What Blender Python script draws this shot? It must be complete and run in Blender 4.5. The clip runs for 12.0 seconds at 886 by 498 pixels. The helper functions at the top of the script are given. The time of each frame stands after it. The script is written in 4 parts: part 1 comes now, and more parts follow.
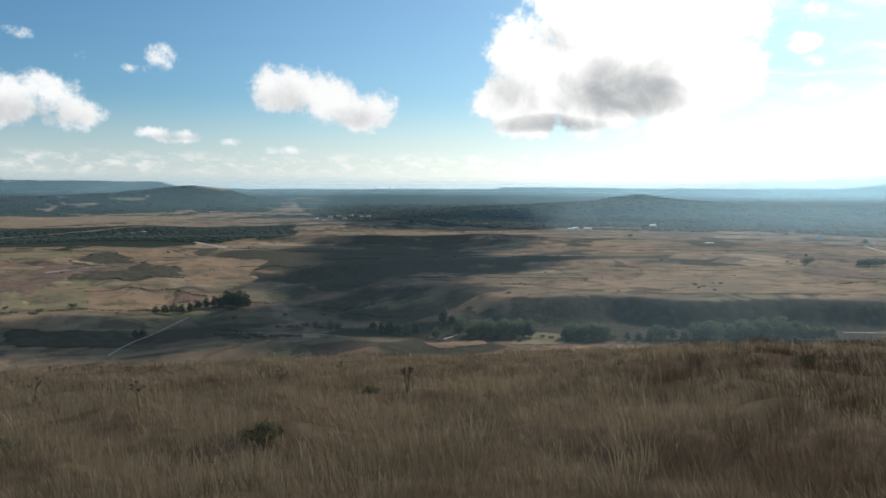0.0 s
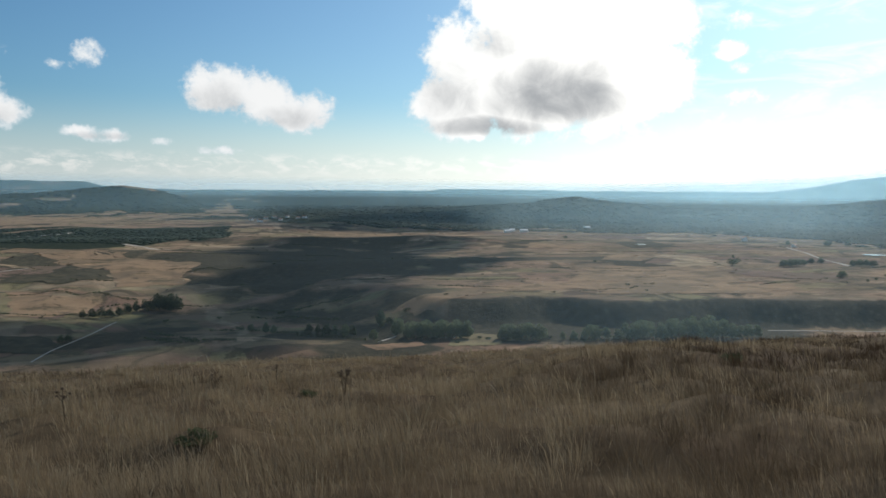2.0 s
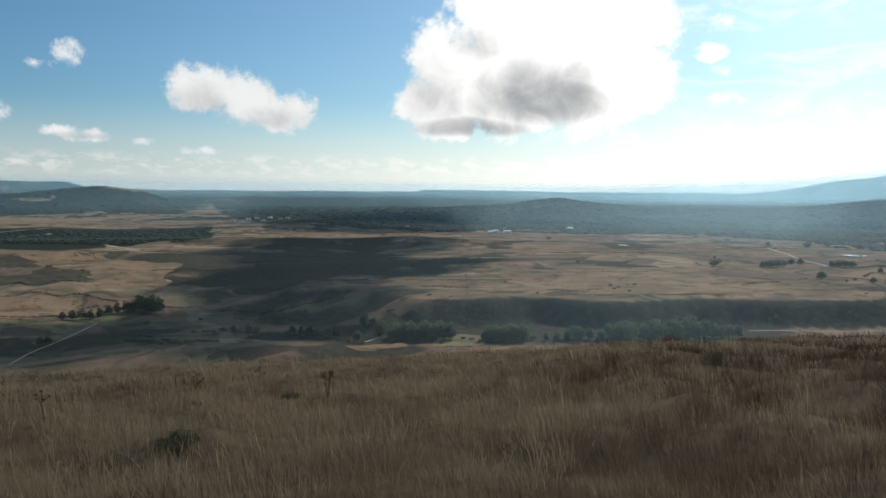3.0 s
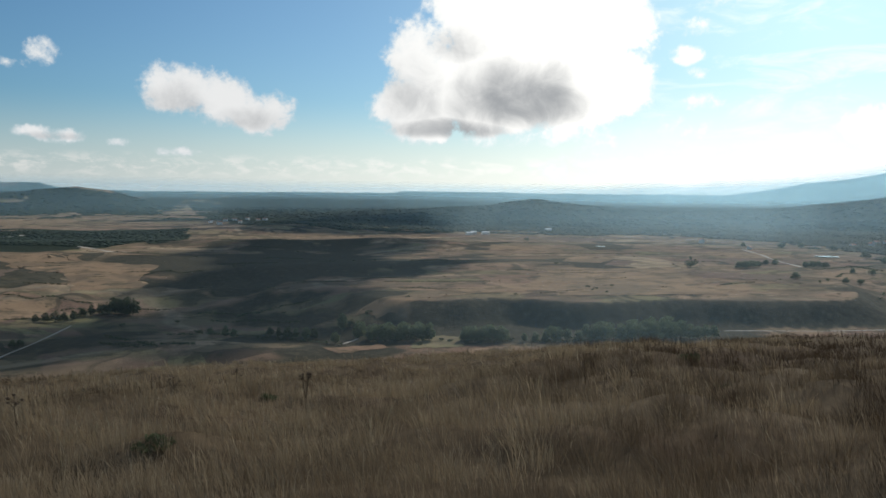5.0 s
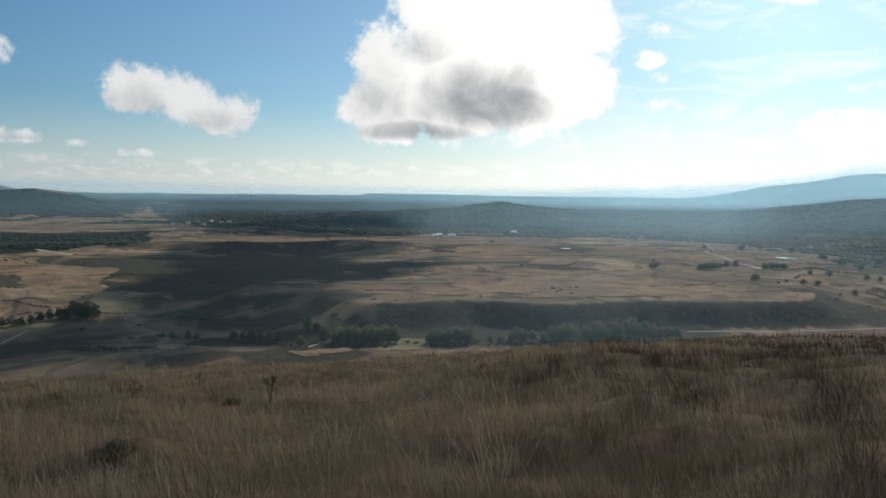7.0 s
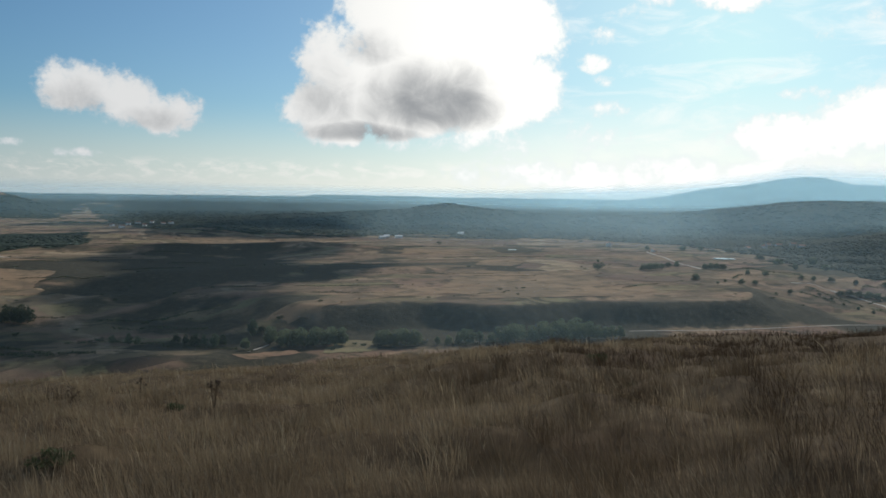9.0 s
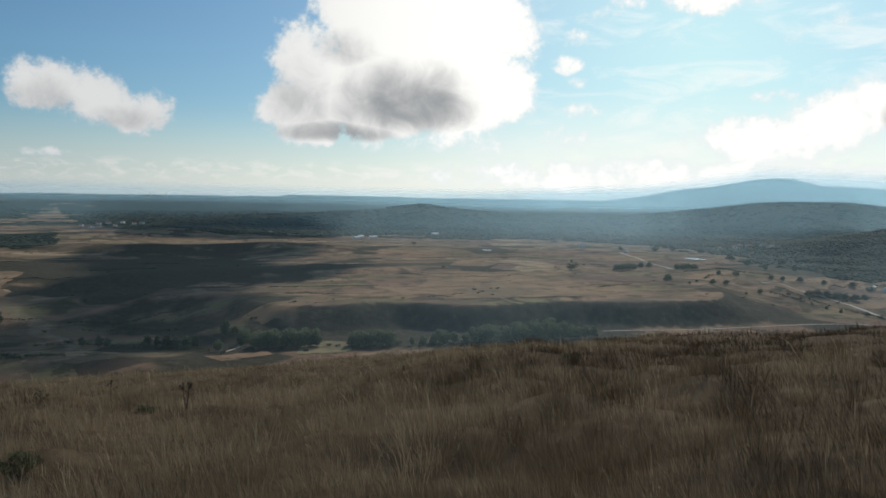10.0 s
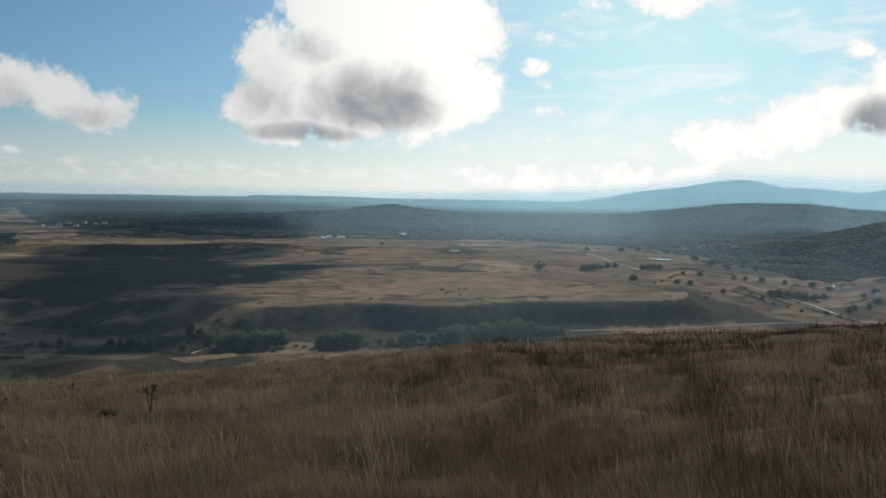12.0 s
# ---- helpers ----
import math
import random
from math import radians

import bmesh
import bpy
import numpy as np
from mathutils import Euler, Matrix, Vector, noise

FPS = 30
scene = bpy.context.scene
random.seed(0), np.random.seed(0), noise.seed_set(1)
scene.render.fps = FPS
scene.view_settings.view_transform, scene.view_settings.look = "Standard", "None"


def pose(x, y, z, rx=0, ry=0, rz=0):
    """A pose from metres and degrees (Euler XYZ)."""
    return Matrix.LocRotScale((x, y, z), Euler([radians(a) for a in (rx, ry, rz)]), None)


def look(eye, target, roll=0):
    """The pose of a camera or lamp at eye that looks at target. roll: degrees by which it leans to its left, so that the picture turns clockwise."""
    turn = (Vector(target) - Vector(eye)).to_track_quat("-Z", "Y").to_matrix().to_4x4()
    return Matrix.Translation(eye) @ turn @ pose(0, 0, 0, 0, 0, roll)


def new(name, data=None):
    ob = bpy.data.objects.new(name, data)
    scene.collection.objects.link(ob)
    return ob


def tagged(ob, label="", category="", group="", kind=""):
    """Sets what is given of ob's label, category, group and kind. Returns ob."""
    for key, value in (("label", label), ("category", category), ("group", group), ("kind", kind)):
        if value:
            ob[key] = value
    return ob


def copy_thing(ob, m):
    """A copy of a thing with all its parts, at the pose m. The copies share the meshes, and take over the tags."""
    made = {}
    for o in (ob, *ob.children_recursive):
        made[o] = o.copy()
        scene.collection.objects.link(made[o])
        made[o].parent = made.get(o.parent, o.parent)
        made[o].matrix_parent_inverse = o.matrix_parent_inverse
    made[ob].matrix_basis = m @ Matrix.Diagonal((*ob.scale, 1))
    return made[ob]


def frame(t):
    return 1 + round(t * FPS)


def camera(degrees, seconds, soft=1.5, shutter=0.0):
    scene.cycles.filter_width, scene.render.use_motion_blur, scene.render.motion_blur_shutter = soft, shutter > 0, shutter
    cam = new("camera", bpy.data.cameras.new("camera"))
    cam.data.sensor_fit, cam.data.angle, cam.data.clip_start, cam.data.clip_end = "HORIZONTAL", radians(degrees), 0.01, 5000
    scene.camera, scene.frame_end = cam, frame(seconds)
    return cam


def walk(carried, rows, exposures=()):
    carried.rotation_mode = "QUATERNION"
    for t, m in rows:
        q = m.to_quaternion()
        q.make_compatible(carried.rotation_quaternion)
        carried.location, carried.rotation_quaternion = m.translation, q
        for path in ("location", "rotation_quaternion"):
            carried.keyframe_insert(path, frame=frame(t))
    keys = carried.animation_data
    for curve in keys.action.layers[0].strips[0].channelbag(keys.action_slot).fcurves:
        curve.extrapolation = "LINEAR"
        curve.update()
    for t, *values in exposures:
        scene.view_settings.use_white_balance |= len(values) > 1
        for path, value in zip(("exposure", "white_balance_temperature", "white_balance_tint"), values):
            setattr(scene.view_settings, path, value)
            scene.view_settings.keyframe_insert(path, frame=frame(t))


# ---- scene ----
# ---------------------------------------------------------------- camera
EYE = 1.65
cam = camera(59.3, 12.0, soft=1.6, shutter=0.5)
# seconds, turn to the right, tilt, lean: a head that pans on one spot
ROWS = [
    (0.0, 0.00, -4.40, 0.00), (0.5, 1.53, -4.37, -0.12), (1.0, 2.67, -4.33, -0.18), (1.5, 3.67, -4.30, -0.23),
    (2.0, 4.59, -4.27, -0.27), (2.5, 5.15, -4.24, -0.31), (3.0, 5.80, -4.20, -0.35), (5.0, 7.38, -4.09, -0.41),
    (5.5, 7.79, -4.04, -0.40), (6.0, 8.25, -3.98, -0.40), (6.5, 9.03, -3.94, -0.44), (7.0, 9.89, -3.90, -0.51),
    (9.0, 13.77, -3.76, -0.66), (9.5, 14.81, -3.73, -0.72), (10.0, 15.64, -3.70, -0.77), (10.5, 16.50, -3.66, -0.80),
    (11.0, 17.20, -3.62, -0.85), (11.5, 17.75, -3.62, -0.89), (12.0, 18.00, -3.63, -0.90),
]
walk(cam, [(t, pose(0, 0, EYE, 90, 0, -yaw) @ pose(0, 0, 0, pitch, 0, -lean)) for t, yaw, pitch, lean in ROWS],
     exposures=[(0.0, 0.06), (2.5, -0.08), (5.5, -0.20), (7.0, -0.24), (9.5, -0.37), (12.0, -0.42)])

# ---------------------------------------------------------------- sun, sky
SUN_AZ, SUN_EL = 38.0, 35.0
TO_SUN = Vector((math.sin(radians(SUN_AZ)) * math.cos(radians(SUN_EL)),
                 math.cos(radians(SUN_AZ)) * math.cos(radians(SUN_EL)), math.sin(radians(SUN_EL))))
sun = new("sun", bpy.data.lights.new("sun", "SUN"))
sun.data.energy, sun.data.angle, sun.data.color = 3.6, radians(0.6), (1.0, 0.95, 0.87)
sun.matrix_world = look(TO_SUN * 100, (0, 0, 0))


class Nodes:
    """Short calls to lay nodes into a tree."""

    def __init__(self, tree):
        self.tree = tree
        tree.nodes.clear()

    def add(self, kind, **sockets):
        n = self.tree.nodes.new(kind)
        for key, value in sockets.items():
            slot = n.inputs[int(key[1:])] if key[0] == "i" and key[1:].isdigit() else n.inputs[key.replace("_", " ")]
            if isinstance(value, bpy.types.NodeSocket):
                self.tree.links.new(value, slot)
            else:
                slot.default_value = value
        return n

    def math(self, op, a, b=0.0, c=0.0, clamp=False):
        n = self.add("ShaderNodeMath", i0=a, i1=b, i2=c)
        n.operation, n.use_clamp = op, clamp
        return n.outputs[0]

    def vec(self, op, a, b=(0, 0, 0)):
        n = self.add("ShaderNodeVectorMath", i0=a, i1=b)
        n.operation = op
        return n.outputs[1] if op in ("DOT_PRODUCT", "LENGTH") else n.outputs[0]

    def step(self, x, low, high):
        n = self.add("ShaderNodeMapRange", i0=x, i1=low, i2=high)
        n.interpolation_type = "SMOOTHSTEP"
        return n.outputs[0]

    def mix(self, f, a, b):
        n = self.tree.nodes.new("ShaderNodeMix")
        n.data_type = "RGBA"
        for slot, value in ((n.inputs[0], f), (n.inputs[6], a), (n.inputs[7], b)):
            if isinstance(value, bpy.types.NodeSocket):
                self.tree.links.new(value, slot)
            else:
                slot.default_value = value
        return n.outputs[2]

    def layer(self, name):
        n = self.add("ShaderNodeAttribute")
        n.attribute_name = name
        return n.outputs["Fac"]

    def patches(self, at):
        n = self.add("ShaderNodeTexVoronoi", Vector=at, Scale=1.0, Randomness=0.95)
        n.feature, n.distance = "F1", "CHEBYCHEV"
        return n.outputs["Color"]

    def noise(self, at, scale, detail=4.0, rough=0.55, dist=0.0):
        n = self.add("ShaderNodeTexNoise", Vector=at, Scale=scale, Detail=detail, Roughness=rough, Distortion=dist)
        return n.outputs[0]

    def ramp(self, x, stops):
        n = self.add("ShaderNodeValToRGB", Fac=x)
        e = n.color_ramp.elements
        while len(e) < len(stops):
            e.new(0.5)
        for slot, (p, c) in zip(e, stops):
            slot.position, slot.color = p, (*c, 1)
        return n.outputs[0]


def make_sky():
    world = bpy.data.worlds.new("sky")
    scene.world = world
    world.use_nodes = True
    k = Nodes(world.node_tree)
    air = k.add("ShaderNodeTexSky")
    air.sky_type, air.sun_disc, air.altitude = "NISHITA", False, 800
    air.sun_elevation, air.sun_rotation = radians(SUN_EL), radians(SUN_AZ)
    air.air_density, air.dust_density, air.ozone_density = 1.0, 1.6, 1.2
    sky = air.outputs[0]
    d = k.add("ShaderNodeTexCoord").outputs["Generated"]
    s = k.add("ShaderNodeSeparateXYZ", Vector=d)
    az = k.math("MULTIPLY", k.math("ARCTAN2", s.outputs[0], s.outputs[1]), 57.2958)
    el = k.math("MULTIPLY", k.math("ARCSINE", s.outputs[2]), 57.2958)
    p = k.add("ShaderNodeCombineXYZ", X=az, Y=el).outputs[0]
    big = k.noise(p, 0.34, 6.0, 0.50, 0.2)
    fine = k.noise(p, 1.3, 4.0, 0.5, 0.2)
    rough = k.math("ADD", k.math("MULTIPLY_ADD", big, 2.9, -1.47), k.math("ADD", k.math("MULTIPLY_ADD", fine, 1.3, -0.65), k.math("MULTIPLY_ADD", k.noise(p, 3.6, 4.0, 0.6, 0.3), 0.6, -0.3)))

    def lobes(rows, under=1.0):
        """Rounded masses: azimuth, elevation, half width, half height (degrees), thickness; under: how much steeper below."""
        top = None
        for a, e, wide, high, amp in rows:
            x = k.math("MULTIPLY_ADD", az, 1 / wide, -a / wide)
            y = k.math("MULTIPLY_ADD", el, 1 / high, -e / high)
            if under != 1.0:
                y = k.math("MAXIMUM", y, k.math("MULTIPLY", y, -under))
            v = k.math("MULTIPLY_ADD", k.math("ADD", k.math("MULTIPLY", x, x), k.math("MULTIPLY", y, y)), -max(amp, 0.9), amp)
            top = v if top is None else k.math("MAXIMUM", top, v)
        return top

    west = lobes([
        (-28.9, 5.9, 4.4, 2.0, 1.1), (-25.6, 5.0, 2.8, 1.2, 0.9), (-33.0, 6.4, 4.0, 2.6, 1.0), (-19.7, 8.9, 1.5, 1.3, 0.50), (-21.4, 8.1, 1.6, 0.7, 0.25),
        (-24.5, 8.7, 1.0, 0.8, 0.12), (-27.6, 10.0, 2.2, 0.9, 0.15), (-10.9, 7.0, 3.3, 1.9, 1.25), (-8.3, 6.5, 2.6, 1.8, 1.25), (-5.5, 5.6, 2.5, 1.6, 1.2),
        (-20.3, 3.85, 1.7, 0.5, 0.55), (-18.6, 3.6, 1.8, 0.6, 0.65), (-15.3, 3.3, 1.3, 0.4, 0.5), (-11.3, 2.8, 1.7, 0.45, 0.5),
    ])
    heap = lobes([
        (11.0, 8.2, 7.6, 4.7, 2.2), (5.7, 6.0, 4.1, 2.6, 1.7), (7.2, 9.7, 4.2, 3.3, 1.4), (14.0, 12.6, 8.2, 6.6, 2.8), (17.0, 8.4, 6.2, 4.4, 2.0),
        (19.6, 11.4, 3.4, 3.2, 1.3), (3.9, 12.3, 0.9, 0.9, 0.05), (20.0, 4.2, 8.0, 2.8, 0.3), (14.0, 4.2, 3.4, 1.2, 0.6),
    ])
    east = lobes([
        (26.5, 13.0, 2.2, 0.9, 0.45), (25.0, 11.5, 1.4, 0.9, 0.30), (28.9, 13.7, 2.0, 0.9, 0.50), (34.5, 13.9, 4.4, 1.3, 0.85), (24.2, 9.6, 1.7, 0.8, 0.40),
        (25.4, 8.3, 1.6, 0.6, 0.22), (39.8, 11.0, 1.6, 1.0, 0.12), (42.6, 11.5, 1.9, 1.0, 0.18), (45.6, 9.9, 1.4, 0.9, 0.60), (36.3, 8.3, 3.0, 0.6, 0.20),
        (38.2, 7.0, 3.0, 0.8, 0.35), (32.6, 6.7, 3.0, 0.8, 0.22), (26.0, 6.4, 2.8, 1.2, 0.30), (38.0, 4.1, 5.0, 1.9, 1.1),
        (42.0, 5.3, 4.0, 2.1, 1.2), (45.5, 6.5, 2.8, 2.4, 1.4), (49.5, 7.0, 4.5, 3.6, 2.0), (55.0, 9.5, 8.0, 6.5, 2.4), (32.0, 1.6, 18.0, 1.5, 1.0),
    ])
    around = lobes([
        (70.0, 22.0, 16.0, 7.0, 0.9), (20.0, 30.0, 14.0, 6.0, 0.8), (-20.0, 34.0, 18.0, 6.0, 0.7), (-70.0, 14.0, 20.0, 6.0, 0.8),
        (120.0, 18.0, 26.0, 7.0, 0.9), (-130.0, 16.0, 26.0, 7.0, 0.9),
    ])
    body = k.math("MAXIMUM", k.math("MAXIMUM", west, heap), k.math("MAXIMUM", east, around))
    dens = k.math("ADD", body, rough)
    cover = k.step(dens, -0.12, 0.75)
    # a thin broken bank of small heaps low over the horizon
    low = k.math("MULTIPLY", k.step(el, 0.7, 1.7), k.step(el, 2.9, 1.9))
    bank_noise = k.noise(k.vec("MULTIPLY", p, (0.8, 1.9, 1)), 0.75, 7.0, 0.66, 0.4)
    bank = k.math("MULTIPLY", k.step(bank_noise, 0.44, 0.66), k.math("MULTIPLY", low, 0.7))
    # shaded undersides of the thick clouds, flat below
    dark = lobes([(12.6, 6.4, 5.2, 3.3, 1.25), (15.2, 6.8, 2.0, 2.8, 1.1), (8.0, 4.5, 4.6, 1.0, 1.15), (5.4, 6.6, 2.6, 3.6, 0.45), (8.5, 10.2, 3.0, 2.0, 0.25),
                  (46.9, 5.4, 2.0, 1.8, 1.5), (50.5, 5.5, 4.0, 2.5, 1.3), (-28.0, 4.7, 4.6, 1.4, 0.55), (-11.6, 5.9, 2.8, 1.6, 0.45), (-6.4, 4.9, 3.0, 1.2, 0.40),
                  (-19.0, 3.5, 2.6, 0.4, 0.4)], 1.9)
    puffs = k.math("MULTIPLY_ADD", k.noise(p, 0.42, 6.0, 0.60, 0.5), 3.0, -1.5)
    shade = k.step(k.math("ADD", dark, k.math("MULTIPLY", puffs, 0.6)), -0.7, 1.6)
    thin = k.step(dens, 0.0, 1.1)
    sunward = k.step(az, -4.0, 17.0)
    white = k.mix(sunward, (0.94, 0.95, 0.95, 1), (1.38, 1.37, 1.32, 1))
    white = k.mix(thin, k.mix(sunward, (0.78, 0.84, 0.88, 1), (1.05, 1.14, 1.16, 1)), white)
    cloud = k.mix(shade, white, (0.42, 0.44, 0.46, 1))
    # brightening of thin cloud and dust round the sun
    glare = k.math("SUBTRACT", 1.0, k.math("MULTIPLY", k.vec("LENGTH", k.vec("SUBTRACT", p, (34.0, 9.0, 0))), 1 / 36), clamp=True)
    glare = k.math("MULTIPLY", glare, glare)
    air = k.vec("MULTIPLY", sky, (0.062, 0.089, 0.102))
    air = k.mix(k.step(az, 2.0, -34.0), air, k.vec("MULTIPLY", air, (0.72, 0.82, 0.86)))
    air = k.mix(k.math("MULTIPLY", glare, 0.9, clamp=True), air, (0.84, 1.20, 1.22, 1))
    # streaks of high thin cloud on the sun's side
    slant = k.add("ShaderNodeMapping", Vector=p, Rotation=(0, 0, -0.35), Scale=(0.16, 0.55, 1))
    veil = k.math("MULTIPLY", k.step(k.noise(slant.outputs[0], 1.0, 7.0, 0.62, 0.6), 0.46, 0.72), k.step(az, 17.0, 27.0))
    air = k.mix(k.math("MULTIPLY", veil, 0.65), air, (1.25, 1.30, 1.28, 1))
    haze = k.step(el, k.math("MULTIPLY_ADD", k.step(az, 8.0, 26.0), 2.0, 7.0), k.math("MULTIPLY_ADD", k.step(az, 8.0, 26.0), 1.5, -0.5))
    air = k.mix(k.math("MULTIPLY", haze, 0.88), air, k.mix(k.step(az, -25.0, 25.0), (0.64, 0.70, 0.71, 1), (1.25, 1.27, 1.20, 1)))
    both = k.mix(bank, air, k.mix(k.step(az, -20.0, 20.0), (0.88, 0.88, 0.85, 1), (1.25, 1.25, 1.19, 1)))
    both = k.mix(cover, both, cloud)
    lit = k.add("ShaderNodeBackground", Color=both, Strength=1.0)
    k.add("ShaderNodeOutputWorld", Surface=lit.outputs[0])


make_sky()


# ---------------------------------------------------------------- materials
def material(name, build, rough=0.9, spec=0.2):
    m = bpy.data.materials.new(name)
    m.use_nodes = True
    k = Nodes(m.node_tree)
    at = k.add("ShaderNodeTexCoord").outputs["Object"]
    color, bump, extra = build(k, at)
    b = k.add("ShaderNodeBsdfPrincipled", Base_Color=color, Roughness=rough)
    b.inputs["Specular IOR Level"].default_value = spec
    if bump is not None:
        n = k.add("ShaderNodeBump", Strength=extra.get("bump", 0.5), Distance=extra.get("depth", 0.02), Height=bump)
        m.node_tree.links.new(n.outputs[0], b.inputs["Normal"])
    out = b.outputs[0]
    if "leaf" in extra:
        t = k.add("ShaderNodeBsdfTranslucent", Color=color)
        out = k.add("ShaderNodeMixShader", i0=extra["leaf"], i1=b.outputs[0], i2=t.outputs[0]).outputs[0]
    k.add("ShaderNodeOutputMaterial", Surface=out)
    return m


def plain(base, vary, scale, bump=0.3, depth=0.01):
    def build(k, at):
        n = k.noise(at, scale, 6, 0.6)
        w = k.noise(at, scale * 0.13, 3, 0.5)
        c = k.mix(k.step(n, 0.3, 0.75), (*base, 1), (*vary, 1))
        c = k.mix(k.math("MULTIPLY", k.step(w, 0.45, 0.8), 0.5), c, (*[v * 0.6 for v in base], 1))
        return c, n, dict(bump=bump, depth=depth)
    return build


def leafy(low, high, share=0.35):
    def build(k, at):
        g = k.add("ShaderNodeNewGeometry")
        o = k.add("ShaderNodeObjectInfo")
        r = k.math("ADD", k.math("MULTIPLY", g.outputs["Random Per Island"], 0.7), k.math("MULTIPLY", o.outputs["Random"], 0.3))
        n = k.noise(at, 0.7, 3)
        return k.mix(k.math("MULTIPLY_ADD", n, 0.5, k.math("MULTIPLY", r, 0.5)), (*low, 1), (*high, 1)), None, dict(leaf=share)
    return build


def ground_colors(k, at):
    wood = k.layer("wood")
    scrub_and_shade = k.layer("scrub_and_shade")
    near = k.layer("near")
    # a patchwork of stubble, plough and pasture at two sizes
    warp = k.noise(at, 0.008, 4, 0.5)
    warped = k.vec("ADD", at, k.vec("MULTIPLY", k.add("ShaderNodeCombineXYZ", X=warp, Y=warp).outputs[0], (70, 70, 0)))
    flat = k.vec("MULTIPLY", at, (1, 1, 0))
    level = k.vec("MULTIPLY", warped, (1, 1, 0))
    turn = k.add("ShaderNodeMapping", Vector=level, Rotation=(0, 0, 0.5), Scale=(0.0062, 0.0135, 1))
    cells = k.patches(turn.outputs[0])
    turn2 = k.add("ShaderNodeMapping", Vector=level, Rotation=(0, 0, -0.25), Scale=(0.017, 0.03, 1))
    strips = k.patches(turn2.outputs[0])
    pick = k.add("ShaderNodeSeparateColor", Color=cells).outputs[0]
    pick2 = k.add("ShaderNodeSeparateColor", Color=strips).outputs[1]
    pick = k.math("MULTIPLY_ADD", pick2, 0.35, k.math("MULTIPLY", pick, 0.65))
    fields = k.ramp(pick, [(0.10, (0.164, 0.098, 0.070)), (0.26, (0.286, 0.191, 0.122)), (0.38, (0.214, 0.136, 0.090)), (0.50, (0.311, 0.221, 0.140)),
                           (0.60, (0.189, 0.117, 0.081)), (0.70, (0.189, 0.166, 0.086)), (0.80, (0.273, 0.183, 0.115)), (0.92, (0.109, 0.078, 0.054))])
    streak = k.noise(k.vec("MULTIPLY", flat, (0.010, 0.022, 1)), 1.0, 7, 0.68)
    mottle = k.noise(flat, 0.035, 8, 0.72)
    c = k.mix(k.math("MULTIPLY", k.step(streak, 0.48, 0.56), 0.68), fields, (0.135, 0.105, 0.070, 1))
    c = k.mix(k.math("MULTIPLY", k.step(mottle, 0.53, 0.57), 0.72), c, (0.070, 0.062, 0.038, 1))
    # field banks, balks and worn paths
    for scale, dark, share in ((0.0045, (0.062, 0.056, 0.036, 1), 0.75), (0.009, (0.075, 0.064, 0.042, 1), 0.6), (0.0032, (0.330, 0.255, 0.170, 1), 0.4)):
        line = k.math("ABSOLUTE", k.math("SUBTRACT", k.noise(k.vec("ADD", flat, (scale * 9e4, 310, 0)), scale, 2, 0.45), 0.5))
        gap = k.step(k.noise(flat, scale * 2.7, 3), 0.42, 0.52)
        c = k.mix(k.math("MULTIPLY", k.math("MULTIPLY", k.step(line, 0.016, 0.006), gap), share), c, dark)
    # low heath and thorn scrub, its dark also standing in for shade
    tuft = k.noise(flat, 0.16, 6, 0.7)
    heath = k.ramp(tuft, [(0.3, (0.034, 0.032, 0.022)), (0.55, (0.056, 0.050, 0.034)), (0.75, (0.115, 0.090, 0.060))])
    c = k.mix(k.step(k.math("MULTIPLY_ADD", k.noise(flat, 0.022, 8, 0.7), 0.9, k.math("SUBTRACT", scrub_and_shade, 0.3)), 0.1, 0.75), c, heath)
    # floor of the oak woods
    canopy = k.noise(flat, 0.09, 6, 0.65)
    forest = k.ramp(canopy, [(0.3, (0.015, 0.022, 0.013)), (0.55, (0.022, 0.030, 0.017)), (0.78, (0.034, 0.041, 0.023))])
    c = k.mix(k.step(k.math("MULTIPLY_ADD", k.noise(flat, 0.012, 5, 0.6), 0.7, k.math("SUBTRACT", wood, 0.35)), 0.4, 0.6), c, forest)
    # dead matted grass underfoot
    mat = k.noise(at, 2.2, 8, 0.7)
    patch = k.noise(at, 0.16, 4, 0.6)
    turf = k.mix(k.step(mat, 0.35, 0.7), (0.058, 0.042, 0.026, 1), (0.122, 0.091, 0.056, 1))
    turf = k.mix(k.math("MULTIPLY", k.step(patch, 0.45, 0.65), 0.6), turf, (0.055, 0.033, 0.020, 1))
    c = k.mix(near, c, turf)
    bump = k.math("ADD", k.math("MULTIPLY", k.noise(flat, 0.12, 8, 0.7), k.math("MULTIPLY_ADD", near, -1.95, 2.0)), k.math("MULTIPLY", mat, 0.03))
    return c, bump, dict(bump=0.8, depth=1.2)


GROUND = material("open_country", ground_colors, 1.0, 0.05)
BARK = material("bark", plain((0.12, 0.09, 0.065), (0.22, 0.18, 0.14), 3.0, 0.6, 0.02))
LEAF = material("river_tree_leaf", leafy((0.082, 0.106, 0.060), (0.195, 0.222, 0.130), 0.45))
THORN = material("thorn_bush_leaf", leafy((0.045, 0.055, 0.030), (0.100, 0.112, 0.058), 0.35))
OAK = material("oak_wood_leaf", leafy((0.024, 0.034, 0.020), (0.044, 0.056, 0.030), 0.08))
PINE = material("pine_needle", leafy((0.014, 0.025, 0.013), (0.030, 0.046, 0.022), 0.05))


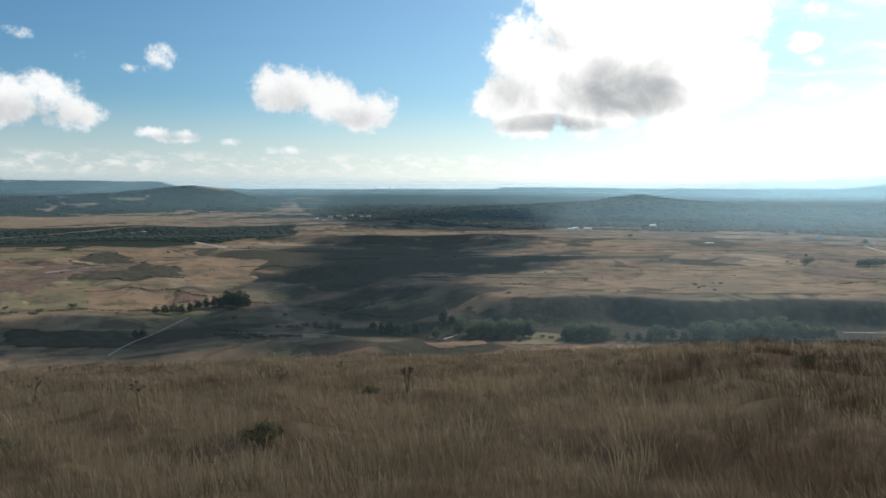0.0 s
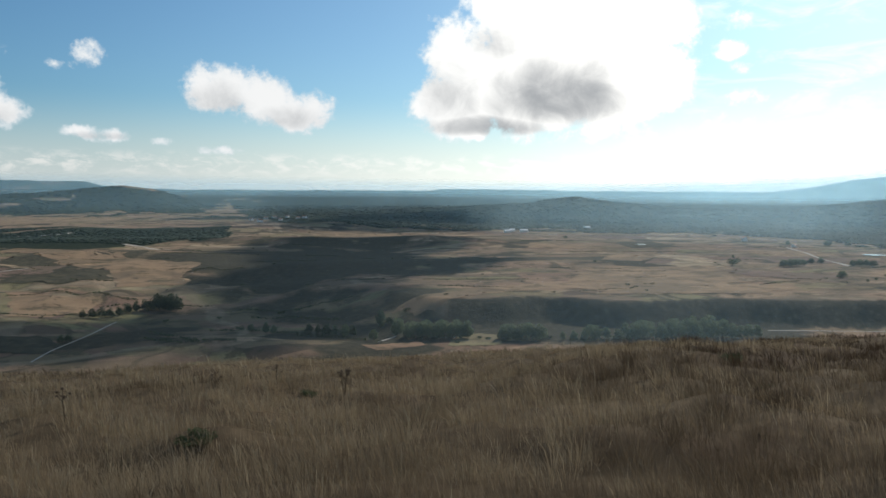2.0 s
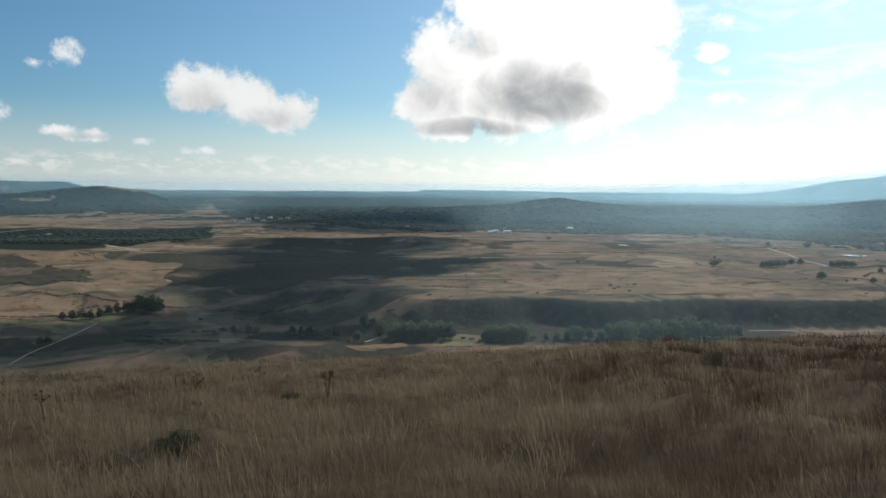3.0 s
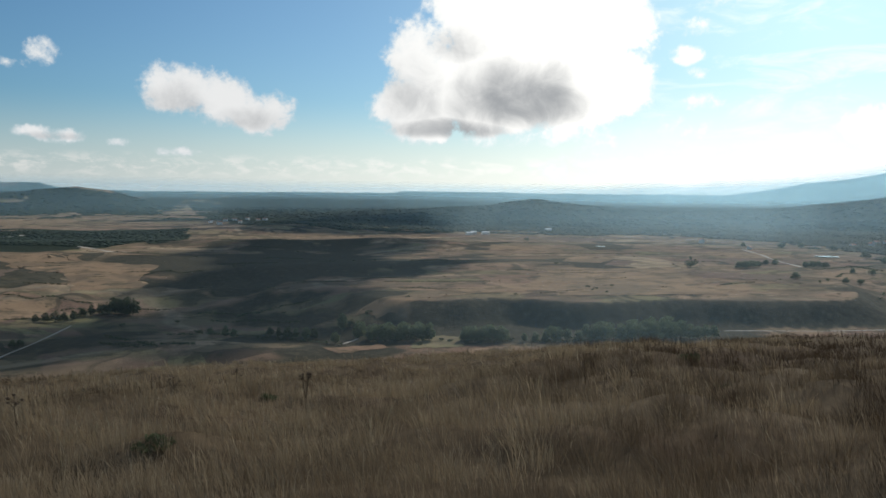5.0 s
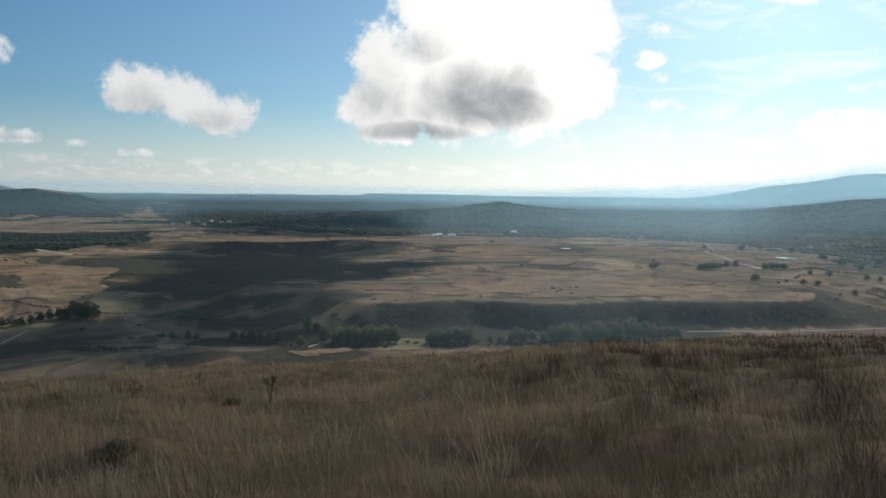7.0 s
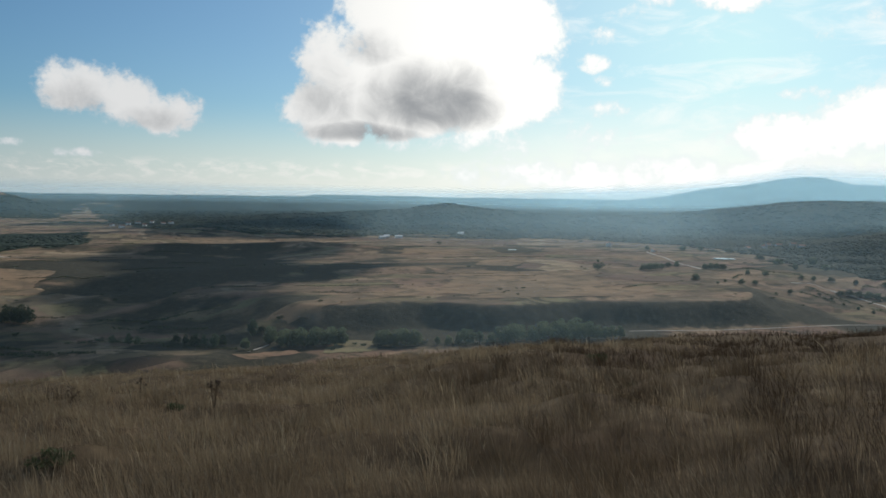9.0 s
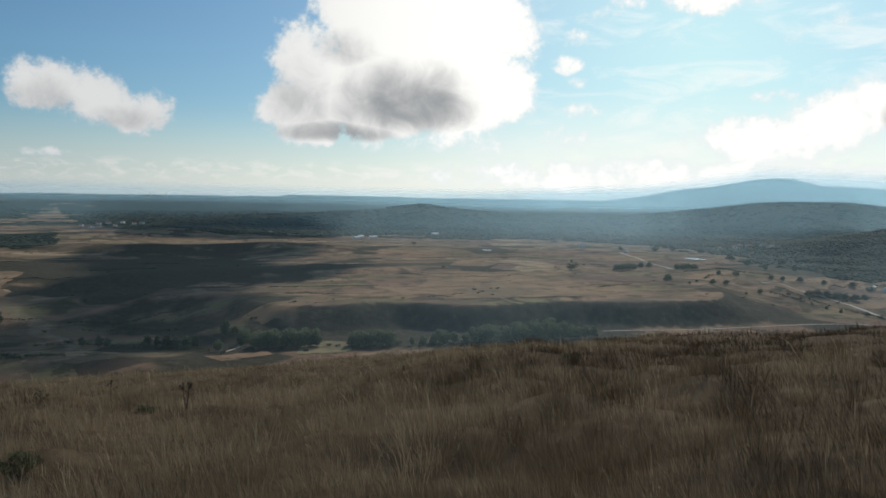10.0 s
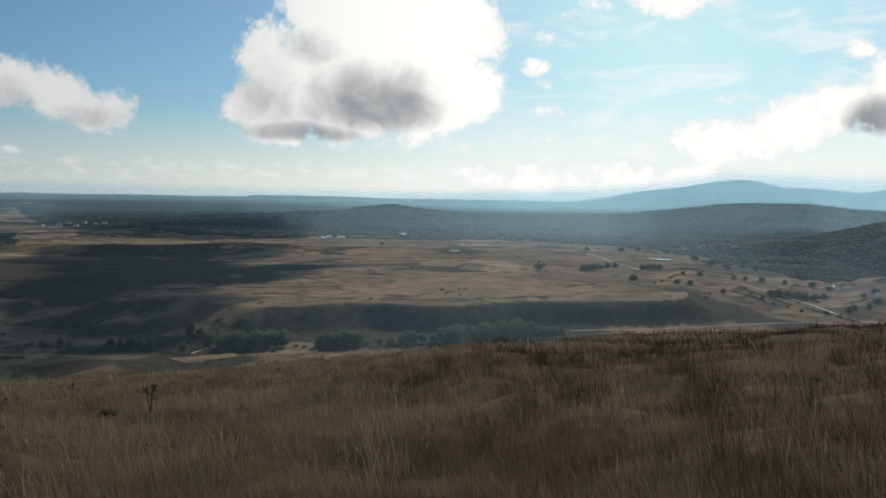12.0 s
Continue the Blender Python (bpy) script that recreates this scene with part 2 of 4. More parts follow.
def grass_colors(k, at):
    g = k.add("ShaderNodeNewGeometry")
    r = g.outputs["Random Per Island"]
    tone = k.layer("tone")
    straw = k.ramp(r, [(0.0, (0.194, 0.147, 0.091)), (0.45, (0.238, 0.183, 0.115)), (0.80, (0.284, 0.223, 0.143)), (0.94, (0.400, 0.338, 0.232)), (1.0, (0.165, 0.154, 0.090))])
    # rusty blades, deepened to carry the dimmer light on the sun's side
    rust_and_dim = k.ramp(r, [(0.0, (0.034, 0.023, 0.014)), (0.5, (0.044, 0.030, 0.018)), (0.9, (0.061, 0.042, 0.026)), (1.0, (0.140, 0.112, 0.076))])
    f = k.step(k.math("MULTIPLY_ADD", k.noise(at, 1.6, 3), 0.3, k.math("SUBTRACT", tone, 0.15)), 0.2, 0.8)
    c = k.mix(f, straw, rust_and_dim)
    # stems brown below, seed heads bleached above
    tip = k.layer("tip")
    c = k.mix(tip, k.vec("MULTIPLY", c, (0.86, 0.84, 0.82)), k.vec("MULTIPLY", c, (1.10, 1.11, 1.13)))
    return c, None, dict(leaf=0.45)


GRASS = material("dry_grass", grass_colors, 0.7, 0.25)

# ---------------------------------------------------------------- the lie of the land
SLOPE = 0.0020                      # how fast the near hill curves away
CREST = ((-60, -35, -20, -8, 0, 9, 17, 30, 42, 48, 70), (10.9, 11.15, 11.7, 11.85, 11.75, 11.25, 10.5, 9.2, 7.8, 6.9, 5.5))
FLOOR, TERRACE, EDGE = -100.0, -82.0, 4900.0

# far heights: azimuths, elevation of the skyline, distance, depth in front
WEST_RIDGES = [
    ((-180, 180), (0.0, 0.0), 4760, 260),
    ((-40, -29, -22, -20, -19, -17.4, -16.5), (0.7, 0.6, 0.53, 0.55, 0.24, -0.1, -0.6), 4600, 380),
    ((-60, -29.6, -23, -20, -17.8, -15.5, -14, -12.8, -11.5), (-0.3, -0.54, -0.27, 0.08, 0.24, 0.0, -0.4, -0.93, -1.4), 3500, 430),
    ((-17, -13, -7.6, -2.9, -2.6, -0.2, 3.6, 4.4, 9, 14, 18.6, 30), (0.08, 0.0, -0.06, -0.1, -0.26, -0.26, -0.08, 0.14, 0.11, 0.03, -0.05, -0.03), 4720, 300),
]
EAST_RIDGES = [
    ((-9, -6, -1.8, 2.7, 6.9, 10.9, 12.5, 14.1, 15.2, 16.8, 19, 26.8, 31), (-1.95, -1.85, -1.53, -1.28, -1.07, -0.85, -0.58, -0.38, -0.52, -0.75, -0.92, -1.55, -1.8), 2600, 520),
    ((20, 22.8, 26, 29.2, 32.4, 34.7, 37, 38.8, 39.8, 41.6, 43.7, 46, 47.5, 56, 70), (-1.0, -0.6, -0.13, 0.24, 0.81, 1.08, 1.53, 1.7, 1.63, 1.14, 1.08, 0.85, 1.0, 1.5, 0.2), 4300, 430),
    ((17, 22.8, 26.9, 30.9, 34.7, 37.7, 39.9, 43.4, 46, 47.6, 60), (-1.65, -1.35, -1.15, -0.87, -0.39, -0.02, 0.09, 0.04, -0.25, -0.36, -0.6), 3050, 860),
    ((37, 39.5, 41.4, 43.8, 46.1, 47.6, 56, 75), (-3.1, -2.75, -2.4, -1.95, -1.42, -1.06, -0.2, -0.6), 1520, 400),
]
# low swells on the plain: x, y, height, half width, half depth
SWELLS = [(-110, 1230, 10, 150, 60), (105, 1210, 11, 120, 60), (-60, 860, 6, 160, 50), (-85, 500, 6, 60, 34), (-330, 560, 8, 110, 45),
          (-330, 980, 7, 150, 60), (-560, 1500, 12, 260, 110), (-220, 1560, 10, 180, 80), (150, 900, 4, 160, 60), (-40, 1750, 16, 210, 120),
          (-420, 1240, 9, 200, 70), (-150, 700, 5, 120, 45)]


def ease(x, low, high):
    t = np.clip((np.asarray(x, float) - low) / (high - low), 0, 1)
    return t * t * (3 - 2 * t)


def waves(x, y, size, seed, octaves=3):
    """Rolling noise from a few crossed waves, about -1 to 1."""
    rng = np.random.default_rng(seed)
    total, weight = 0.0, 0.0
    for o in range(octaves):
        for _ in range(5):
            a, ph = rng.uniform(0, math.tau), rng.uniform(0, math.tau)
            f = math.tau / size * 2 ** o * rng.uniform(0.7, 1.4)
            total = total + 0.55 ** o * np.sin((x * math.cos(a) + y * math.sin(a)) * f + ph)
        weight += 0.55 ** o * 2.2
    return total / weight


def rise_of(x, y):
    """Share of the upper terrace, 0 on the river flat to 1 above the scarp."""
    w = 33 + 345 * ease(-x, -60, 140) + 260 * ease(x, 400, 560)
    y0 = 556 + 26 * np.exp(-((x - 135) / 36) ** 2) + 10 * np.sin(x / 37) * ease(x, 330, 230) - 0.04 * np.clip(x - 180, 0, 400)
    return ease((y - y0) / w, 0, 1)


def terrain(x, y):
    x, y = np.asarray(x, float), np.asarray(y, float)
    r = np.hypot(x, y) + 1e-6
    az = np.degrees(np.arctan2(x, y))
    ahead = ease(np.abs(az), 120, 70)
    a = (np.tan(np.radians(np.interp(az, *CREST))) - 2 * math.sqrt(1.25 * SLOPE)) * ahead + 0.03 * (1 - ahead)
    hill = -(a * r + SLOPE * r * r)
    hill = hill + (0.22 * waves(x, y, 9, 5) + 0.10 * waves(x, y, 2.6, 6, 2)) * ease(r, 2, 8) * ease(r, 150, 60)
    rise = rise_of(x, y)
    land = FLOOR + (TERRACE - FLOOR) * rise + 1.6 * waves(x, y, 420, 7) * ease(r, 300, 900)
    land = land + 1.8 * waves(x, y, 60, 17, 2) * rise * (1 - rise) * 4
    land = land + 52 * ease(r, 2900, 4500)
    for sx, sy, h, wx, wy in SWELLS:
        land = land + h * np.exp(-((x - sx) / wx) ** 2 - ((y - sy + 0.25 * wy * np.sin(x / wx * 2.1 + sx)) / wy) ** 2)
    for knots, rises, dist, depth in WEST_RIDGES + EAST_RIDGES:
        top = EYE + dist * np.tan(np.radians(np.interp(az, knots, rises)))
        top = top + dist * 0.0007 * waves(x, y, dist * 0.10, 61)
        if knots[0] > -180:
            top = top - 90 * ease(az, knots[0], knots[0] - 5) - 140 * ease(az, knots[-1], knots[-1] + 8)
        off = (r - dist) / (depth * (1 + 0.25 * waves(x, y, dist * 0.16, int(dist), 2)))
        if dist > 4500:
            off = np.minimum(off, 0)
        land = np.maximum(land, FLOOR - 4 + (top - FLOOR + 4) * np.exp(-off * off) + dist * 0.0010 * waves(x, y, dist * 0.09, 21) * np.exp(-off * off) * (1 - np.exp(-off * off)) * 3)
    k = 5.0
    h = np.clip(0.5 + 0.5 * (hill - land) / k, 0, 1)
    return land * (1 - h) + hill * h + k * h * (1 - h)


def ground_z(x, y):
    return float(terrain(x, y))


def wood_of(x, y):
    """Where the woods stand, 0 to 1."""
    r, az = np.hypot(x, y), np.degrees(np.arctan2(x, y))
    ragged = 110 * waves(x, y, 330, 31) + 60 * waves(x, y, 90, 32)
    start = np.interp(az, (-30, -13, -11.8, -11, -9.5, -7, -4.5, -1, 3, 12, 22, 30, 36, 42, 48, 60),
                      (2780, 2900, 3300, 3900, 2500, 1900, 1720, 1640, 1620, 1640, 1600, 1450, 1260, 1010, 960, 900))
    w = ease(r + ragged, start, start + 90)
    # clearings on the western hill and the far plain
    w = w * (1 - 0.75 * ease(waves(x, y, 520, 36) + 0.5 * waves(x, y, 170, 37), 0.48, 0.62) * ease(az, -6, -10))
    copse = ease(waves(x, y, 430, 38) + 0.5 * waves(x, y, 140, 39), 0.30, 0.50) * ease(r, 2350, 2500) * ease(az, 4, -2)
    # dark plantations on the western plain
    ragged = 0.3 * ragged
    band = ease(np.abs(y + ragged - 1385), 280, 250) * ease(x + ragged, -500, -530)
    band = np.maximum(band, ease(np.abs(y + ragged - 1400 - 0.5 * (x + 420)), 300, 270) * ease(np.abs(x + 405 + ragged), 135, 110))
    # the pale ride between the two
    band = band * ease(np.abs(y - 1480 - 0.75 * (x + 560)), 9, 16)
    w = np.maximum(w, 0.85 * copse)
    return np.clip(np.maximum(w, band), 0, 1)


def scrub_and_shade_of(x, y):
    """Where heath, thorn and painted shade darken the ground, 0 to 1."""
    rise = rise_of(x, y)
    # cover on the scarp, which also darkens its face turned from the sun
    s = ease(rise, 0.02, 0.12) * ease(rise, 1.0, 0.95) * ease(x, 42, 64) * ease(x, 520, 430)
    s = np.maximum(s, ease(y, 506, 526) * ease(rise, 1.0, 0.95) * ease(x, 42, 70) * ease(x, 330, 270))
    # mid-plain dark: the cloud shadow put into the ground colour over heath
    cloud_shade = np.exp(-((x + 70) / 215) ** 2 - ((y - 960) / 330) ** 2)
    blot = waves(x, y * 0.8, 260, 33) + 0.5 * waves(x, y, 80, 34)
    s = np.maximum(s, ease(cloud_shade * 0.95 + blot * 0.40, 0.25, 0.75))
    s = np.maximum(s, 0.75 * ease(blot + 0.6 * waves(x, y, 150, 35), 0.45, 1.1))
    # the bare spur up beside the scarp, its sunlight painted as thinner scrub
    spur = np.exp(-((x - 14 - (y - 590) * 1.7) / 30) ** 4) * ease(y, 572, 584) * ease(y, 720, 668)
    s = s * (1 - 0.95 * spur)
    return np.clip(s, 0, 1)


def mesh_of(name, verts, faces):
    """A mesh from arrays of corners and of equal-sided faces."""
    me = bpy.data.meshes.new(name)
    verts, faces = np.asarray(verts, np.float32), np.asarray(faces, np.int32)
    n, s = faces.shape
    me.vertices.add(len(verts))
    me.vertices.foreach_set("co", verts.ravel())
    me.loops.add(n * s)
    me.loops.foreach_set("vertex_index", faces.ravel())
    me.polygons.add(n)
    me.polygons.foreach_set("loop_start", np.arange(0, n * s, s, dtype=np.int32))
    me.update(calc_edges=True)
    return me


def part(name, bm, mat, parent=None, label=""):
    """Link a bmesh or a mesh as one object under a thing."""
    if isinstance(bm, bpy.types.Mesh):
        me = bm
    else:
        me = bpy.data.meshes.new(name)
        bm.to_mesh(me)
        bm.free()
    if mat and not me.materials:
        me.materials.append(mat)
    ob = new(name, me)
    if parent:
        ob.parent = parent
    return tagged(ob, label)


def make_ground():
    front = np.arange(-46, 64.01, 0.15)
    back = np.arange(66, 312, 3.0)
    az = np.radians(np.concatenate([front, back]))
    r = np.concatenate([[0.0], np.geomspace(0.05, 60, 149)[:-1], np.geomspace(60, EDGE, 430)])
    A, R = np.meshgrid(az, r)
    x, y = (R * np.sin(A)).ravel(), (R * np.cos(A)).ravel()
    z = terrain(x, y)
    n, m = len(r), len(az)
    i, j = np.meshgrid(np.arange(n - 1), np.arange(m), indexing="ij")
    j2 = (j + 1) % m
    quads = np.stack([i * m + j, i * m + j2, (i + 1) * m + j2, (i + 1) * m + j], -1).reshape(-1, 4)[:, ::-1]
    me = mesh_of("ground", np.stack([x, y, z], -1), quads)
    me.polygons.foreach_set("use_smooth", np.ones(len(me.polygons), bool))
    for name, values in (("wood", wood_of(x, y)), ("scrub_and_shade", scrub_and_shade_of(x, y)), ("near", ease(np.hypot(x, y), 170, 60))):
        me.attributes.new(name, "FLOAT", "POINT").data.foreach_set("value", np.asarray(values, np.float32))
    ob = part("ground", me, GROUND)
    tagged(ob, "dry brown hillside, valley fields, heath and wooded hills", "ground", kind="structure")


make_ground()


# ---------------------------------------------------------------- dry grass on the near hill
def make_grass():
    """Tussocks of dry grass, each a sheaf of bent blades, with thin low grass between them."""
    rng = np.random.default_rng(3)
    m = 5000
    tr = 3.4 + (56 - 3.4) * rng.random(m) ** 1.35
    ta = np.radians(rng.uniform(-36, 54, m))
    tx, ty = tr * np.sin(ta), tr * np.cos(ta)
    size = np.clip(rng.gamma(6.0, 0.035, m), 0.07, 0.45)
    lush = waves(tx, ty, 4.5, 11, 3)
    high = np.clip(0.26 + 0.12 * lush + rng.normal(0, 0.06, m), 0.08, 0.46) * (1 - 0.58 * ease(tr, 9, 24))
    # tone grows eastward: the falling brightness there is put into blade colour
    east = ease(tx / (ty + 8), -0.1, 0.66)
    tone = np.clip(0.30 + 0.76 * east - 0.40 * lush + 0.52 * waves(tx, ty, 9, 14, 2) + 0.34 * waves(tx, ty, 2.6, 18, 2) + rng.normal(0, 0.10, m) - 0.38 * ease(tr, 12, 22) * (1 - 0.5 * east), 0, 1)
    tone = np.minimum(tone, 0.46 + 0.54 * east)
    per = 52
    own = np.repeat(np.arange(m), per)
    low = 140000
    n = len(own) + low
    # where each blade stands
    a, d = rng.uniform(0, math.tau, len(own)), rng.random(len(own)) ** 0.6
    gx, gy = tx[own] + np.cos(a) * d * size[own], ty[own] + np.sin(a) * d * size[own]
    lr = 3.2 + (58 - 3.2) * rng.random(low) ** 1.6
    la = np.radians(rng.uniform(-36, 54, low))
    x, y = np.concatenate([gx, lr * np.sin(la)]), np.concatenate([gy, lr * np.cos(la)])
    r = np.hypot(x, y)
    z = terrain(x, y) - 0.02
    tall = np.concatenate([high[own] * (1.05 - 0.35 * d) * rng.gamma(9.0, 1 / 9, len(own)), rng.gamma(5.0, 0.03, low)])
    tall = tall + np.where(rng.random(n) < 0.025, rng.uniform(0.05, 0.20, n), 0) * (1 - 0.6 * ease(r, 8, 22))
    # the low grass is dimmed eastward through its tone too
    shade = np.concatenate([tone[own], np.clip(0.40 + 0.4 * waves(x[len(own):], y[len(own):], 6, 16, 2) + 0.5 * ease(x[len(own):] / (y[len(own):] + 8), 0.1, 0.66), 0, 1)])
    wide = np.maximum(0.0011, r * 0.00026) * rng.uniform(0.6, 1.5, n)
    # blades fan out of their tussock and bow before the wind
    fan = np.concatenate([0.55 * d, np.zeros(low)]) * tall
    wind = np.abs(rng.normal(0.20, 0.20, n)) * tall
    way = rng.normal(2.7, 0.7, n)
    ang = np.concatenate([a, rng.uniform(0, math.tau, low)])
    lx, ly = np.cos(ang) * fan + np.cos(way) * wind, np.sin(ang) * fan + np.sin(way) * wind
    turn = rng.uniform(-0.9, 0.9, n)
    ux, uy = np.cos(turn), np.sin(turn)
    fat = np.where(rng.random(n) < 0.3, rng.uniform(1.4, 2.6, n), 0.75)
    rows = []
    for f, w, b in ((0.0, 1.0, 0.0), (0.66, fat, 0.5), (1.0, 0.15, 1.0)):
        half = wide * 0.5 * w
        cx, cy, cz = x + lx * b, y + ly * b, z + tall * (f - 0.12 * b * b)
        rows.append(np.stack([cx - ux * half, cy - uy * half, cz], -1))
        rows.append(np.stack([cx + ux * half, cy + uy * half, cz], -1))
    v = np.stack(rows, 1).reshape(-1, 3)
    base = np.arange(n)[:, None] * 6
    quads = np.concatenate([base + np.array(q) for q in ((0, 1, 3, 2), (2, 3, 5, 4))], 0)
    me = mesh_of("dry_grass", v, quads)
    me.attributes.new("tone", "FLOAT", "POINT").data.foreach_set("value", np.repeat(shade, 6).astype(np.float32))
    me.attributes.new("tip", "FLOAT", "POINT").data.foreach_set("value", np.tile(np.array([0, 0, 0.6, 0.6, 1, 1], np.float32), n))
    part("dry_grass", me, GRASS)
    tagged(bpy.data.objects["dry_grass"], "tall dry straw-coloured and rusty grass on the hillside", "grass", kind="stuff")


make_grass()


# ---------------------------------------------------------------- clouds overhead, out of view, added between the sun and the ground for shade
CLOUD = material("cloud", plain((0.80, 0.80, 0.80), (0.88, 0.88, 0.88), 0.004, 0.0, 1.0))


def make_cloud(lumps, seed):
    """One heap of cloud whose shade falls on the named places: x, y, half width, half depth."""
    rng = np.random.default_rng(seed)
    bm = bmesh.new()
    lift = 1700 / math.sin(radians(SUN_EL))
    for x, y, wx, wy in lumps:
        mid = Vector((x, y, -80)) + TO_SUN * lift
        for _ in range(9):
            a, d = rng.uniform(0, math.tau), rng.random() ** 0.5 * 0.62
            at = mid + Vector((math.cos(a) * d * wx, math.sin(a) * d * wy, rng.uniform(-10, 30)))
            size = Matrix.Diagonal((wx * rng.uniform(0.35, 0.5), wy * rng.uniform(0.35, 0.5), min(wx, wy) * 0.3, 1))
            bmesh.ops.create_icosphere(bm, subdivisions=2, radius=1, matrix=Matrix.Translation(at) @ size)
    for v in bm.verts:
        v.co += Vector((rng.uniform(-5, 5), rng.uniform(-5, 5), rng.uniform(-3, 3)))
    ob = part("cloud", bm, CLOUD)
    tagged(ob, "white fair-weather cloud placed out of view to shade the land", "cloud", "clouds")


# unseen cloud added to dim the near slope on the right
make_cloud([(64, -45, 88, 78), (125, 60, 100, 125), (175, -20, 80, 120)], 41)
make_cloud([(-55, 1060, 150, 190), (40, 1150, 140, 130), (-80, 790, 125, 130), (40, 880, 110, 110), (150, 1330, 100, 70), (-130, 1190, 90, 60)], 42)
make_cloud([(-130, 590, 140, 50), (-95, 640, 90, 60), (-45, 590, 80, 48), (-70, 545, 90, 32), (-160, 520, 90, 30), (-20, 655, 60, 50)], 43)
# unseen cloud added for the shadow on the low western rise
make_cloud([(-275, 532, 105, 38)], 45)
make_cloud([(20, 2100, 330, 230), (-240, 2050, 150, 90), (-430, 2330, 200, 120), (-150, 1640, 190, 130), (60, 1600, 170, 110), (-60, 1800, 200, 100)], 44)


# ---------------------------------------------------------------- haze: tinted sheets stand in for dusty air across the valley
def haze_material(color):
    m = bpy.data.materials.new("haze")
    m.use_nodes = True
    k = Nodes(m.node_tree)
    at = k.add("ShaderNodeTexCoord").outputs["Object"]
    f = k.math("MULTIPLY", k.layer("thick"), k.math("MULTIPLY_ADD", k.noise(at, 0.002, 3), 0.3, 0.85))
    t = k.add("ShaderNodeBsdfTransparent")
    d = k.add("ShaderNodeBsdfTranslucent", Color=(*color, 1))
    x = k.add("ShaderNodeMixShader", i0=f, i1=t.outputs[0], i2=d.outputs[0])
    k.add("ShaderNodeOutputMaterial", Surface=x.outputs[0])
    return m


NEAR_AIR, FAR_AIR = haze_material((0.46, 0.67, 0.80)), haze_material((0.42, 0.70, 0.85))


def make_haze(knots, dists, shares, mat, deep=40.0):
    """A translucent sheet standing in for haze, winding between the ridges: azimuths, distances, thickness there."""
    deg = np.arange(-60.0, 90.1, 0.75)
    az, dist, share = np.radians(deg), np.interp(deg, knots, dists), np.interp(deg, knots, shares)
    x, y = dist * np.sin(az), dist * np.cos(az)
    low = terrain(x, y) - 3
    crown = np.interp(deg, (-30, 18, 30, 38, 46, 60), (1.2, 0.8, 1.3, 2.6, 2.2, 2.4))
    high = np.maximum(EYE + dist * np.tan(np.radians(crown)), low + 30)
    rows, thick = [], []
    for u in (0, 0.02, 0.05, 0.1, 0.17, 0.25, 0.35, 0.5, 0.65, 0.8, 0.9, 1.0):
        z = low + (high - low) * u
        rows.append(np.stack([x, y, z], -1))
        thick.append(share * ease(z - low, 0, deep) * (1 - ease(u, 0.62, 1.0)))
    n, m = len(deg), len(rows)
    i, j = np.meshgrid(np.arange(m - 1), np.arange(n - 1), indexing="ij")
    me = mesh_of("haze", np.concatenate(rows), np.stack([i * n + j, i * n + j + 1, (i + 1) * n + j + 1, (i + 1) * n + j], -1).reshape(-1, 4))
    me.polygons.foreach_set("use_smooth", np.ones(len(me.polygons), bool))
    me.attributes.new("thick", "FLOAT", "POINT").data.foreach_set("value", np.concatenate(thick).astype(np.float32))
    ob = part("haze", me, mat)
    tagged(ob, "thin blue sheet standing in for haze across the valley", "haze", kind="structure")


# shares rise eastward to imitate the brighter glare toward the sun
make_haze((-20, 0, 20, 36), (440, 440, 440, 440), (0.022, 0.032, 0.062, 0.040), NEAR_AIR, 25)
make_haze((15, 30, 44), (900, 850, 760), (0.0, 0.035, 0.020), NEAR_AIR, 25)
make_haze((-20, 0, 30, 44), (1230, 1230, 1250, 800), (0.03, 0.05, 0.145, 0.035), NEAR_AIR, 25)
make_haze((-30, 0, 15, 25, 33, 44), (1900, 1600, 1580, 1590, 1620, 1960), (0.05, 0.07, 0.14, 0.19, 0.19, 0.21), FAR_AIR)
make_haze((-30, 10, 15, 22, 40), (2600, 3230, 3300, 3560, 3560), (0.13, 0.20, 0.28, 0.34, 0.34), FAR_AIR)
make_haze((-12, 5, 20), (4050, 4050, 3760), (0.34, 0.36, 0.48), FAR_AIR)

# ---------------------------------------------------------------- fields, tracks and water


def tilled(base, vary):
    def build(k, at):
        flat = k.vec("MULTIPLY", at, (1, 1, 0))
        streak = k.noise(k.vec("MULTIPLY", flat, (0.010, 0.022, 1)), 1.0, 7, 0.68)
        mottle = k.noise(flat, 0.035, 8, 0.72)
        c = k.mix(k.step(k.noise(flat, 0.06, 6, 0.6), 0.3, 0.75), (*base, 1), (*vary, 1))
        c = k.mix(k.math("MULTIPLY", k.step(streak, 0.46, 0.58), 0.6), c, (0.135, 0.105, 0.070, 1))
        c = k.mix(k.math("MULTIPLY", k.step(mottle, 0.52, 0.60), 0.65), c, (0.070, 0.062, 0.038, 1))
        return c, mottle, dict(bump=0.5, depth=0.6)
    return build


STUBBLE = material("stubble", tilled((0.273, 0.185, 0.111), (0.227, 0.150, 0.091)), 1.0, 0.05)
PALE = material("cut_straw", tilled((0.336, 0.252, 0.160), (0.286, 0.206, 0.126)), 1.0, 0.05)
PLOUGH = material("ploughed_soil", tilled((0.135, 0.088, 0.068), (0.19, 0.125, 0.095)), 1.0, 0.05)
PASTURE = material("pasture", tilled((0.181, 0.160, 0.084), (0.227, 0.181, 0.105)), 1.0, 0.05)
CLAY = material("red_clay", tilled((0.250, 0.155, 0.098), (0.215, 0.140, 0.090)), 1.0, 0.05)
